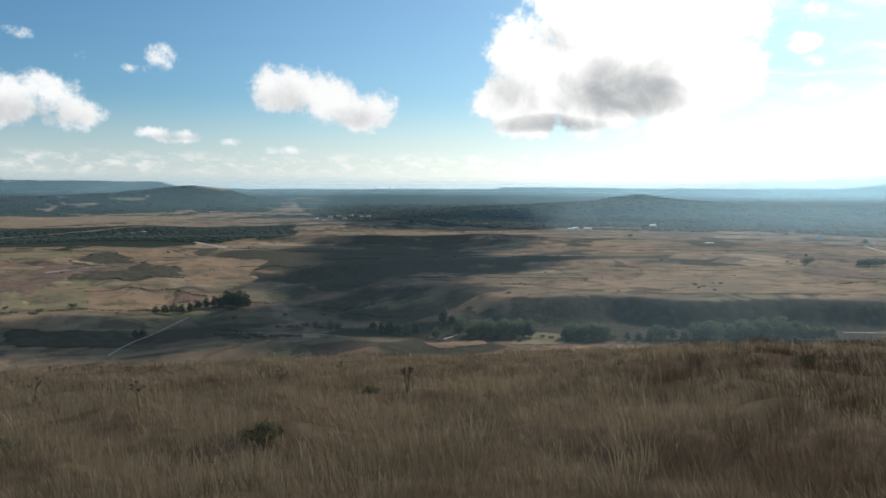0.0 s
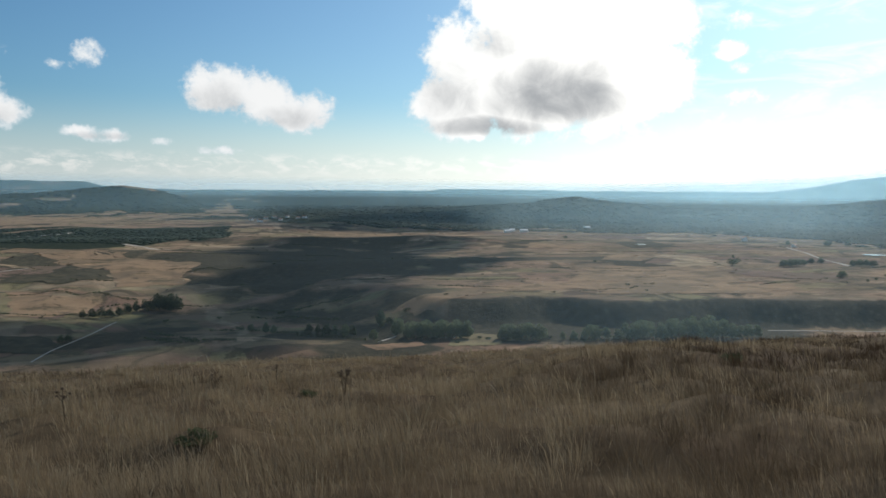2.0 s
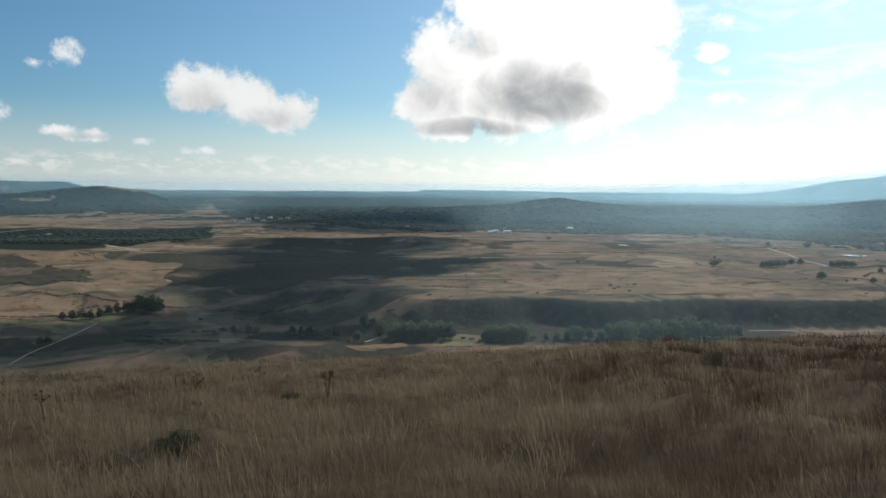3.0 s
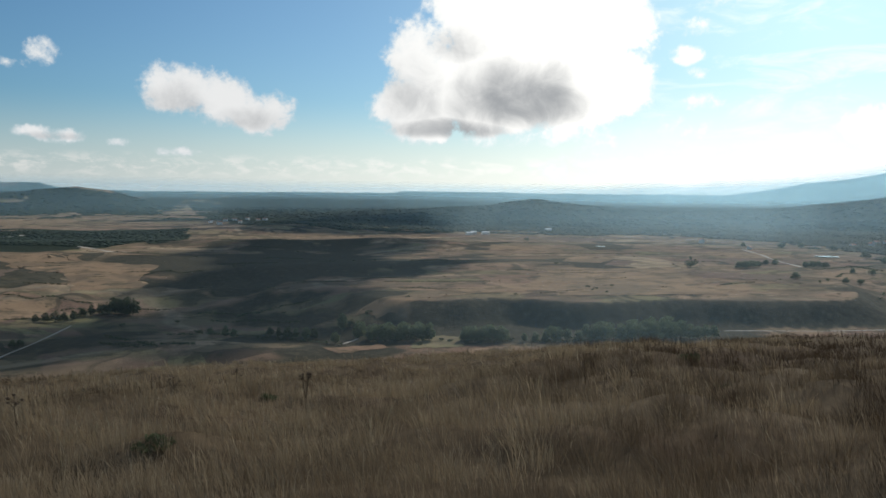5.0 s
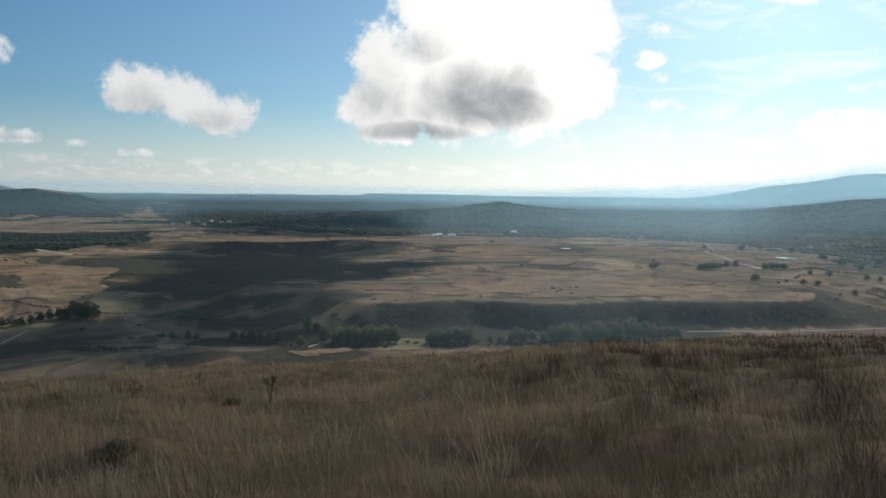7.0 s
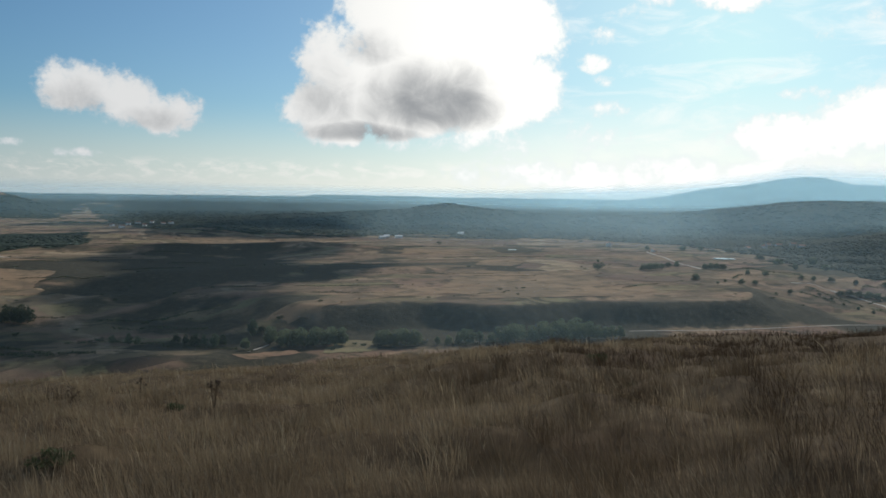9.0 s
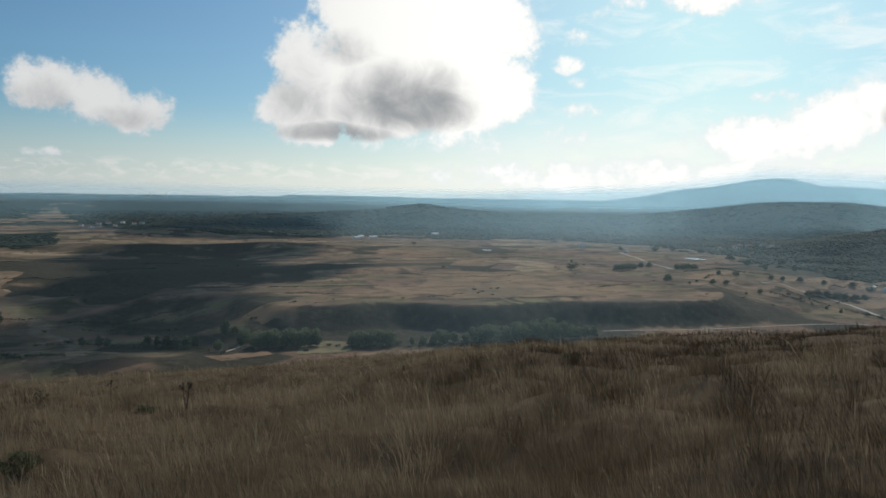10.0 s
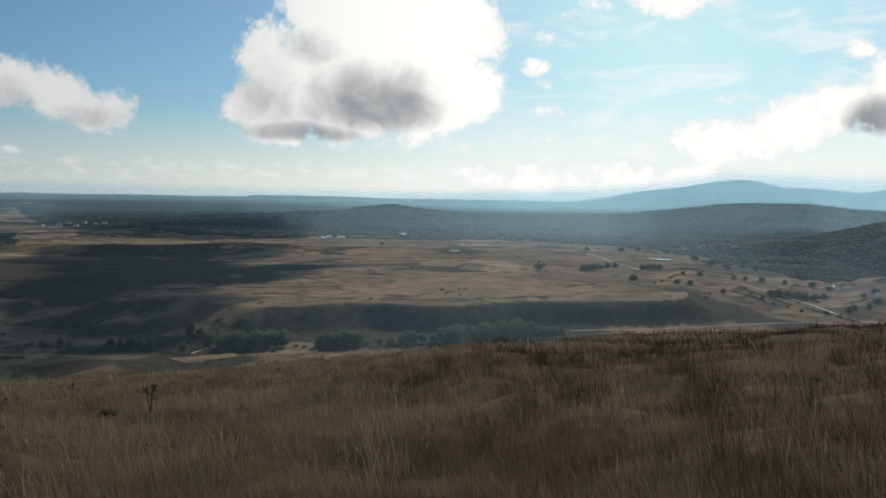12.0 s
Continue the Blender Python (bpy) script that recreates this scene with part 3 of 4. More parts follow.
HEATH = material("heath", plain((0.045, 0.043, 0.028), (0.095, 0.078, 0.050), 0.12, 0.8, 0.6), 1.0, 0.05)
DIRT = material("pale_track_gravel", plain((0.38, 0.33, 0.27), (0.48, 0.43, 0.36), 0.4, 0.2, 0.05), 0.9, 0.1)
WATER = material("still_water", lambda k, at: (k.mix(k.noise(at, 0.3), (0.03, 0.04, 0.04, 1), (0.05, 0.06, 0.055, 1)), k.noise(at, 1.5), dict(bump=0.05, depth=0.02)), 0.08, 0.5)


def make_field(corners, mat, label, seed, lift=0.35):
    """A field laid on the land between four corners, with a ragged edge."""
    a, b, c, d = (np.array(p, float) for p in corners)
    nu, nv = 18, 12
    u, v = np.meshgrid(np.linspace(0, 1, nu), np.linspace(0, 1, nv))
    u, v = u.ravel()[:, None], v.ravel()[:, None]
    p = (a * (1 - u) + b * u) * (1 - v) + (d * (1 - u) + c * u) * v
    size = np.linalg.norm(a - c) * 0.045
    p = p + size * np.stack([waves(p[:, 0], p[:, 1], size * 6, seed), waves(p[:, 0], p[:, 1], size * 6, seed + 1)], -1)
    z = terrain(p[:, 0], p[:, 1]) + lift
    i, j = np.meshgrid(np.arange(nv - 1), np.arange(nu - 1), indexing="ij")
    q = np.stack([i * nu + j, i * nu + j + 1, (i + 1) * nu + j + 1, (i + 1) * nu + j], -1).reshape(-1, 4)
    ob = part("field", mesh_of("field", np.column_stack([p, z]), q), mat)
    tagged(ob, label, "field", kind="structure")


def make_track(points, width, label, name="dirt_track", mat=None, lift=0.5):
    """A track along a bent line, laid on the land."""
    p = np.array(points, float)
    t = np.concatenate([[0], np.cumsum(np.linalg.norm(np.diff(p, axis=0), axis=1))])
    s = np.arange(0, t[-1], 4.0)
    x, y = np.interp(s, t, p[:, 0]), np.interp(s, t, p[:, 1])
    box = np.ones(7) / 7
    x[3:-3], y[3:-3] = np.convolve(x, box, "valid"), np.convolve(y, box, "valid")
    dx, dy = np.gradient(x), np.gradient(y)
    l = np.hypot(dx, dy) + 1e-9
    w = width * (0.5 + 0.12 * np.sin(s / 13.0))
    rows = []
    for side in (-1, -0.35, 0.35, 1):
        qx, qy = x - dy / l * w * side, y + dx / l * w * side
        rows.append(np.stack([qx, qy, terrain(qx, qy) + lift + (0.1 if abs(side) < 0.5 else 0)], -1))
    n = len(s)
    i = np.arange(n - 1)
    quads = np.concatenate([np.stack([i + k * n, i + 1 + k * n, i + 1 + (k + 1) * n, i + (k + 1) * n], -1) for k in range(3)])
    ob = part(name, mesh_of(name, np.concatenate(rows), quads), mat or DIRT)
    tagged(ob, label, "track", kind="structure")


rng = random.Random(29)
for i in range(64):
    x, y = rng.uniform(-720, 700), rng.uniform(640, 1650)
    if float(wood_of(x, y)) > 0.2 or float(scrub_and_shade_of(x, y)) > 0.25 or (-280 < x < 220 and y < 1300):
        continue
    w, d, a = rng.uniform(28, 85), rng.uniform(22, 75), rng.uniform(-0.4, 0.6)
    c, n = math.cos(a), math.sin(a)
    skew = rng.uniform(-0.4, 0.4)
    corners = [(x + c * u - n * v, y + n * u + c * v) for u, v in ((-w, d), (w + skew * d, d), (w, -d), (-w + skew * d, -d))]
    kind, words = rng.choice(((PLOUGH, "brown ploughed field on the plain"), (STUBBLE, "tan stubble field on the plain"), (PALE, "pale cut straw field on the plain"),
                              (PASTURE, "faded green pasture on the plain"), (HEATH, "dark heathy patch on the plain"), (PLOUGH, "brown ploughed field on the plain")))
    make_field(corners, kind, words, 400 + i, 0.12 + 0.003 * i)
make_field([(-403, 702), (-327, 714), (-294, 632), (-356, 620)], PASTURE, "faded green pasture on the valley floor", 100)
make_field([(-327, 714), (-239, 692), (-228, 625), (-279, 600)], STUBBLE, "tan stubble field on the valley floor", 103)
make_field([(-464, 890), (-389, 878), (-381, 823), (-428, 810)], PLOUGH, "reddish brown ploughed field", 106)
make_field([(-451, 928), (-378, 880), (-362, 864), (-436, 905)], PALE, "pale strip of cut straw", 109)
make_field([(-458, 1082), (-309, 979), (-238, 817), (-375, 921)], STUBBLE, "tan stubble field beside a plantation", 112)
make_field([(-317, 937), (-205, 894), (-193, 766), (-246, 741)], STUBBLE, "tan stubble field at the edge of cloud shade", 115)
make_field([(-377, 787), (-303, 873), (-263, 795), (-319, 761)], HEATH, "dark ground on a low rise", 118)
make_field([(-1292, 2270), (-929, 2456), (-709, 2288), (-922, 1619)], STUBBLE, "distant tan stubble field", 121)
make_field([(-375, 1173), (-314, 1122), (-275, 982), (-355, 1109)], PALE, "pale strip of cut straw", 124)
make_field([(-280, 1170), (-153, 1145), (-184, 1130), (-278, 1111)], PALE, "pale strip of cut straw", 127)
# this dark field puts the rise's shadow into the ground colour
make_field([(-299, 534), (-221, 538), (-200, 493), (-286, 496)], HEATH, "dark ground on a low rise", 130)
make_field([(304, 876), (339, 938), (362, 919), (330, 872)], PLOUGH, "dark ploughed field among stubble", 133)
make_field([(359, 804), (437, 765), (409, 716), (370, 760)], PLOUGH, "dark ploughed field among stubble", 136)
make_field([(380, 817), (471, 738), (428, 689), (370, 752)], PLOUGH, "dark ploughed field among stubble", 139)
make_field([(302, 1002), (378, 1016), (312, 901), (270, 922)], STUBBLE, "tan stubble field", 142)
make_field([(227, 850), (379, 844), (337, 702), (177, 700)], STUBBLE, "tan stubble field", 145)
make_field([(160, 692), (337, 702), (323, 617), (179, 619)], STUBBLE, "tan stubble field above the scarp", 148)
make_field([(232, 720), (386, 684), (348, 636), (209, 615)], STUBBLE, "tan stubble field above the scarp", 151)
make_field([(-13, 503), (25, 518), (30, 505), (-3, 487)], CLAY, "orange-red bare clay field below the hill", 154)
make_field([(59, 549), (86, 540), (80, 505), (43, 502)], PASTURE, "green meadow beside the river", 157)
make_field([(598, 728), (692, 767), (634, 690), (591, 684)], STUBBLE, "tan field beside the valley road", 160)
make_field([(582, 641), (647, 633), (602, 595), (574, 601)], STUBBLE, "tan field beside the valley road", 163)
make_field([(677, 678), (682, 645), (658, 629), (635, 642)], STUBBLE, "tan field beside the valley road", 166)
make_field([(499, 769), (596, 831), (577, 761), (508, 728)], STUBBLE, "tan field among hedges", 169)
make_field([(-335, 582), (-278, 590), (-272, 543), (-307, 534)], STUBBLE, "tan field on the valley floor", 172)
# tan strips that put the spur's sunlight into the ground colour
make_field([(6, 598), (84, 652), (104, 632), (38, 586)], STUBBLE, "tan bare spur beside the scarp, coloured as sunlit", 175)
make_field([(84, 662), (158, 694), (190, 660), (106, 638)], STUBBLE, "tan bare ground above the scarp, coloured as sunlit", 178)
make_track([(284, 546), (340, 543), (400, 540), (467, 537), (510, 534), (556, 520)], 1.8, "pale gravel road along the valley floor")
make_track([(548, 490), (554, 520), (568, 555), (581, 600), (589, 649), (586, 690), (574, 736)], 3.0, "pale gravel road across the valley")
make_track([(532, 843), (551, 918), (587, 1018), (611, 1127)], 3.5, "pale gravel road to the village")
make_track([(-204, 467), (-206, 501), (-201, 527), (-198, 557), (-198, 600)], 1.2, "pale dirt track between fields")
make_track([(-425, 826), (-404, 847), (-381, 875)], 3.5, "pale dirt track between fields")
make_track([(-611, 1350), (-562, 1359), (-526, 1407)], 5.0, "pale dirt track through a plantation")
make_track([(-382, 1183), (-337, 1144), (-263, 1007)], 5.0, "pale dirt track between fields")
make_track([(-3, 514), (6, 528), (12, 541)], 1.6, "pale dirt track by the river")


def make_pond(x, y, wx, wy):
    z = ground_z(x, y) + 0.7
    bm = bmesh.new()
    ring = [bm.verts.new((x + wx * math.cos(a) * (1 + 0.12 * math.sin(3 * a)), y + wy * math.sin(a) * (1 + 0.1 * math.cos(2 * a)), z))
            for a in np.linspace(0, math.tau, 40, endpoint=False)]
    bm.faces.new(ring)
    low = bmesh.ops.extrude_face_region(bm, geom=bm.faces[:])
    for v in low["geom"]:
        if isinstance(v, bmesh.types.BMVert):
            v.co.z -= 3.0
    bmesh.ops.recalc_face_normals(bm, faces=bm.faces)
    ob = part("pond", bm, WATER)
    tagged(ob, "small bright pond among the fields", "pond", kind="structure")


make_pond(665, 994, 15, 16)
make_pond(409, 1194, 8, 9)


# ---------------------------------------------------------------- trees and bushes
def limb(bm, a, b, ra, rb, sides=6):
    way = Vector(b) - Vector(a)
    m = Matrix.Translation((Vector(a) + Vector(b)) / 2) @ way.to_track_quat("Z", "Y").to_matrix().to_4x4()
    bmesh.ops.create_cone(bm, segments=sides, radius1=ra, radius2=rb, depth=way.length, cap_ends=True, matrix=m)


def leaf_cloud(lobes, count, size, seed):
    """Loose sprays of leaves in a few rounded masses: centre, radii."""
    rng = np.random.default_rng(seed)
    lobes = np.array(lobes, float)
    which = rng.integers(0, len(lobes), count)
    d = rng.normal(size=(count, 3))
    d /= np.linalg.norm(d, axis=1)[:, None]
    c = lobes[which, :3] + d * lobes[which, 3:] * (rng.random(count) ** 0.30)[:, None]
    u = rng.normal(size=(count, 3)); u /= np.linalg.norm(u, axis=1)[:, None]
    w = np.cross(u, rng.normal(size=(count, 3))); w /= np.linalg.norm(w, axis=1)[:, None]
    s = size * rng.uniform(0.5, 1.4, (count, 1))
    v = np.stack([c - u * s, c + w * s * 0.6, c + u * s, c - w * s * 0.6], 1).reshape(-1, 3)
    return mesh_of("crown", v, np.arange(count * 4).reshape(-1, 4))


def make_tree(seed, leaf, slim=1.0, bole=0.28, name="river_tree", label="", count=900):
    """A tree one unit high in tenths: trunk with limbs, and a crown of leaf sprays; 10 m tall."""
    rng = random.Random(seed)
    tree = new(name)
    bm = bmesh.new()
    h = 10.0
    limb(bm, (0, 0, -0.8), (0.1, 0, h * 0.45), 0.26, 0.15, 8)
    limb(bm, (0.1, 0, h * 0.45), (0.0, 0.15, h * 0.85), 0.15, 0.04, 6)
    lobes = [(0, 0, h * 0.80, 1.9 * slim, 1.9 * slim, 1.7), (0.3, 0.2, h * 0.55, 2.0 * slim, 2.0 * slim, 2.2), (0, 0, h * 0.24, 1.8 * slim, 1.8 * slim, 1.6)]
    for i in range(7):
        a = i * 2.4 + rng.uniform(-0.4, 0.4)
        z0 = h * (bole + 0.065 * i)
        reach = (2.2 - 0.06 * i) * slim * rng.uniform(0.7, 1.2)
        tip = (math.cos(a) * reach, math.sin(a) * reach, z0 + h * 0.17)
        limb(bm, (0.06, 0, z0), tip, 0.10, 0.03, 5)
        lobes.append((*tip, rng.uniform(1.1, 1.7) * slim, rng.uniform(1.1, 1.7) * slim, rng.uniform(1.0, 1.7)))
    part("trunk", bm, BARK, tree)
    part("crown", leaf_cloud(lobes, count, 0.5, seed), leaf, tree)
    return tagged(tree, label, "tree")


def make_bush(seed, leaf, name="thorn_bush", label="", count=260):
    """A bush 2 m tall with stems from the ground."""
    rng = random.Random(seed)
    bush = new(name)
    bm = bmesh.new()
    lobes = []
    for i in range(6):
        a, d = i * 2.4, rng.uniform(0.4, 1.1)
        tip = (math.cos(a) * d, math.sin(a) * d, rng.uniform(0.7, 1.5))
        limb(bm, (0, 0, -0.3), tip, 0.05, 0.02, 5)
        lobes.append((*tip, 0.7, 0.7, 0.55))
    part("stem", bm, BARK, bush)
    part("crown", leaf_cloud(lobes, count, 0.17, seed), leaf, bush)
    return tagged(bush, label, "bush")


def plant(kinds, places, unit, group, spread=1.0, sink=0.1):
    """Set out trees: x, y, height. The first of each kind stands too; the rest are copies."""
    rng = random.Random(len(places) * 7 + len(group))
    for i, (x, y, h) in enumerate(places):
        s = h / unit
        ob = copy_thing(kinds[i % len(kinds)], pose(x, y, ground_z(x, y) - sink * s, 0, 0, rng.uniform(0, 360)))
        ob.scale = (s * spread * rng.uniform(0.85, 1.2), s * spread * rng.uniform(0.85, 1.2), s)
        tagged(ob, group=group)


def retire(kinds):
    for ob in kinds:
        for o in (*ob.children_recursive, ob):
            bpy.data.objects.remove(o)


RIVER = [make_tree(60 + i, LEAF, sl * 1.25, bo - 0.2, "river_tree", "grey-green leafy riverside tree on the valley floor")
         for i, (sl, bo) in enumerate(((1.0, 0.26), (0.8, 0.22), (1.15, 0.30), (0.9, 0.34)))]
DARKS = [make_tree(80 + i, THORN, sl * 1.2, 0.06, "dark_oak", "dense dark green oak beside a field track") for i, sl in enumerate((1.2, 1.0, 1.35))]
BUSHES = [make_bush(90 + i, THORN, "thorn_bush", "small dark thorn bush at a field edge") for i in range(3)]
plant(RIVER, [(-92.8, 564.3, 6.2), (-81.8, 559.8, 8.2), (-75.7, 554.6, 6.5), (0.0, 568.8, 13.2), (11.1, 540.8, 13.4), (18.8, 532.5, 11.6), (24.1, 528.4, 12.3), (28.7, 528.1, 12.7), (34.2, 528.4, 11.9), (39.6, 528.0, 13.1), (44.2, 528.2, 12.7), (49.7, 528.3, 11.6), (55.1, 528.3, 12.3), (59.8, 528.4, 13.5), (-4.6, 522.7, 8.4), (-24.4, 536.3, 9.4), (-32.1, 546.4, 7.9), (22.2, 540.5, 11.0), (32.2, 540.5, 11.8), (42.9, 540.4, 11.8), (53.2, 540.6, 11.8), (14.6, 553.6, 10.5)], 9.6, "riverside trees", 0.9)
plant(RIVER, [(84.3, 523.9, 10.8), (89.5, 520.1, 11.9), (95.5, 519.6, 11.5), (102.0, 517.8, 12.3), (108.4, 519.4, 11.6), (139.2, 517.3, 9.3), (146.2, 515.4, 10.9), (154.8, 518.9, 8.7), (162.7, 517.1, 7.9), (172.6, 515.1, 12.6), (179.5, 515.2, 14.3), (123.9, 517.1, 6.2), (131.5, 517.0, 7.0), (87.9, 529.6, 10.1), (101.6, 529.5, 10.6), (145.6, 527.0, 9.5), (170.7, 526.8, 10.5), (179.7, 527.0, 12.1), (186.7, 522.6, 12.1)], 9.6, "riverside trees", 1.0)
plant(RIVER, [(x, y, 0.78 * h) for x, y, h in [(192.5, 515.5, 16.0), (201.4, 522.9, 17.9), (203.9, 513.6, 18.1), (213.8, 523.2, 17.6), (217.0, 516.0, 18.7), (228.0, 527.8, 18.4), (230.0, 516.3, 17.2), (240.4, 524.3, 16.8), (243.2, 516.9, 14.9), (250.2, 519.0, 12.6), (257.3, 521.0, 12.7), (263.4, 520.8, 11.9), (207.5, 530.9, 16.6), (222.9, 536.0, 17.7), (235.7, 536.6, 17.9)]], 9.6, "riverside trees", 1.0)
plant(DARKS, [(-201.3, 636.0, 7.8), (-196.4, 641.3, 8.8), (-190.8, 644.5, 9.8), (-184.3, 644.9, 11.7), (-177.9, 645.9, 13.1), (-172.1, 645.3, 13.6), (-165.5, 641.8, 12.5), (-182.9, 652.0, 12.8), (-170.8, 651.5, 12.7), (-227.4, 610.6, 6.6), (-221.1, 612.9, 7.6), (-214.4, 614.5, 8.0), (-209.5, 618.5, 7.6), (-205.9, 627.1, 7.2), (-209.1, 523.1, 5.7), (-205.8, 526.4, 4.9), (-44.1, 550.9, 7.2), (-37.7, 546.0, 8.7), (-51.0, 559.8, 6.5), (-19.5, 541.7, 7.9), (6.8, 576.7, 5.9)], 9.6, "dark oaks")
plant(RIVER + DARKS[:1], [(x, y, 0.85 * h) for x, y, h in [(450.4, 834.7, 11.0), (457.3, 833.3, 12.4), (468.1, 839.0, 11.9), (480.5, 847.5, 9.9), (510.5, 883.1, 8.9), (520.8, 881.0, 10.4), (535.7, 841.3, 10.1), (543.2, 840.4, 10.9), (550.0, 838.4, 10.2), (557.5, 837.4, 9.5), (453.5, 729.1, 10.0), (491.5, 704.1, 7.5), (512.1, 711.2, 6.4), (456.5, 692.9, 3.6), (527.2, 674.3, 6.2), (498.2, 658.0, 3.6), (448.5, 956.8, 6.1), (689.2, 1149.2, 11.7), (714.3, 1137.2, 11.7), (735.0, 1086.4, 11.4), (674.5, 890.6, 11.4), (652.9, 828.0, 10.7), (720.4, 878.9, 13.2), (682.5, 811.2, 10.8), (701.7, 965.8, 12.1), (641.8, 1179.6, 9.8), (553.1, 781.8, 8.3), (566.7, 768.2, 8.3)]], 10.5, "field trees", 1.5)
plant(DARKS + RIVER[:2], [(x, y, 0.75 * h) for x, y, h in [(579.3, 665.0, 9.0), (586.9, 662.1, 10.3), (591.5, 654.2, 10.2), (597.2, 647.7, 11.5), (602.1, 640.6, 11.5), (606.3, 632.7, 10.8), (624.1, 639.2, 9.1), (589.9, 574.7, 7.2), (598.2, 576.3, 8.4), (608.5, 568.1, 8.5), (635.9, 583.9, 10.0), (564.1, 573.5, 5.8), (563.3, 557.4, 5.2), (552.4, 610.9, 4.8), (551.0, 628.8, 4.2), (551.8, 646.0, 4.3), (549.7, 589.6, 4.7), (556.5, 668.5, 3.8), (598.7, 748.8, 8.4), (605.0, 737.1, 8.3), (621.4, 728.7, 9.0), (638.6, 712.3, 8.3), (669.0, 702.5, 8.5), (670.6, 679.4, 8.3), (655.6, 619.5, 7.9), (675.2, 624.2, 9.3)]], 11.0, "field trees", 1.6)
plant(BUSHES, [(-362.4, 638.9, 3.2), (-309.1, 582.3, 3.8), (-306.4, 639.4, 4.1), (-322.5, 616.2, 3.5), (-79.7, 624.6, 3.7), (-65.9, 624.8, 3.2), (20.1, 595.2, 3.5), (408.6, 867.3, 8.4), (394.1, 844.0, 6.8), (218.6, 670.5, 2.6), (222.4, 659.8, 2.0), (215.2, 648.2, 2.0), (237.6, 680.2, 1.6), (244.2, 680.3, 2.1), (326.4, 1355.4, 6.1), (-162.4, 600.0, 3.2), (-102.8, 573.8, 3.4), (-125.5, 613.6, 2.3), (223.3, 634.7, 2.0), (52.3, 616.1, 2.2), (68.3, 527.9, 2.3), (73.6, 524.3, 2.3), (115.7, 523.1, 3.1), (-1.5, 513.8, 2.2), (51.3, 512.9, 2.2), (249.4, 886.1, 2.7)], 2.0, "thorn bushes", 1.3)


def open_ground(rng, west, east, near, far):
    """A place on the open plain, clear of the woods."""
    while True:
        x, y = rng.uniform(west, east), near + (far - near) * rng.random() ** 1.3
        if float(wood_of(x, y)) < 0.2 and math.hypot(x, y) > 560:
            return x, y


rng = random.Random(17)
plant(BUSHES, [(*open_ground(rng, -620, 720, 600, 1650), rng.uniform(0.8, 2.0)) for _ in range(110)], 2.0, "thorn bushes", 1.5)
retire(RIVER + DARKS + BUSHES)


def make_hedge(points, height, seed):
    """A ragged line of thorn along a field edge, one run of it."""
    rng = np.random.default_rng(seed)
    p = np.array(points, float)
    t = np.concatenate([[0], np.cumsum(np.linalg.norm(np.diff(p, axis=0), axis=1))])
    s = np.arange(0, t[-1], 1.3)
    s = s[waves(s, s * 0.3, 130, seed) > -0.35]
    x, y = np.interp(s, t, p[:, 0]) + rng.normal(0, 0.8, len(s)), np.interp(s, t, p[:, 1]) + rng.normal(0, 0.8, len(s))
    h = height * (0.75 + 0.3 * waves(s, s * 0.2, 40, seed + 5, 1) + rng.uniform(-0.15, 0.2, len(s)))
    lobes = np.column_stack([x, y, terrain(x, y) + h * 0.45, h * 0.8, h * 0.8, h * 0.55])
    me = leaf_cloud(lobes, len(s) * 18, 0.40, seed)
    ob = part("hedge", me, THORN)
    tagged(ob, "ragged dark thorn hedge along a field edge", "hedge", "hedges")


make_hedge([(-327, 704), (-279, 716), (-229, 689), (-208, 679)], 1.6, 200)
make_hedge([(-350, 610), (-327, 617), (-298, 631), (-263, 615), (-221, 623)], 1.8, 201)
make_hedge([(-123, 568), (-94, 569), (-50, 551)], 2.4, 202)
make_hedge([(-159, 535), (-128, 507), (-106, 507), (-82, 496)], 2.2, 203)
make_hedge([(-101, 618), (-64, 604), (-33, 602)], 2.4, 204)
make_hedge([(-162, 559), (-140, 539), (-116, 503)], 2.2, 205)
make_hedge([(64, 524), (105, 519), (139, 515), (192, 515)], 2.2, 206)
make_hedge([(-58, 545), (-33, 536), (-9, 523)], 2.5, 207)
make_hedge([(569, 731), (564, 661), (564, 613), (568, 561), (549, 512)], 2.2, 208)
make_hedge([(478, 695), (520, 704), (546, 691), (550, 661), (548, 637)], 2.2, 209)
make_hedge([(625, 689), (689, 715), (698, 683)], 3, 210)
make_hedge([(593, 851), (596, 797), (619, 775)], 3, 211)
make_hedge([(626, 612), (654, 611), (654, 591)], 2.5, 212)
make_hedge([(232, 801), (266, 800), (305, 810)], 1.2, 213)
make_hedge([(473, 707), (538, 777), (559, 768)], 2.0, 214)
rng = random.Random(23)
for i in range(60):
    x, y = open_ground(rng, -620, 620, 620, 1500)
    a, l = rng.uniform(-0.35, 0.5), rng.uniform(18, 70)
    make_hedge([(x, y), (x + l * math.cos(a), y + l * math.sin(a)), (x + 1.6 * l * math.cos(a), y + 1.4 * l * math.sin(a))], rng.uniform(0.7, 1.4), 300 + i)


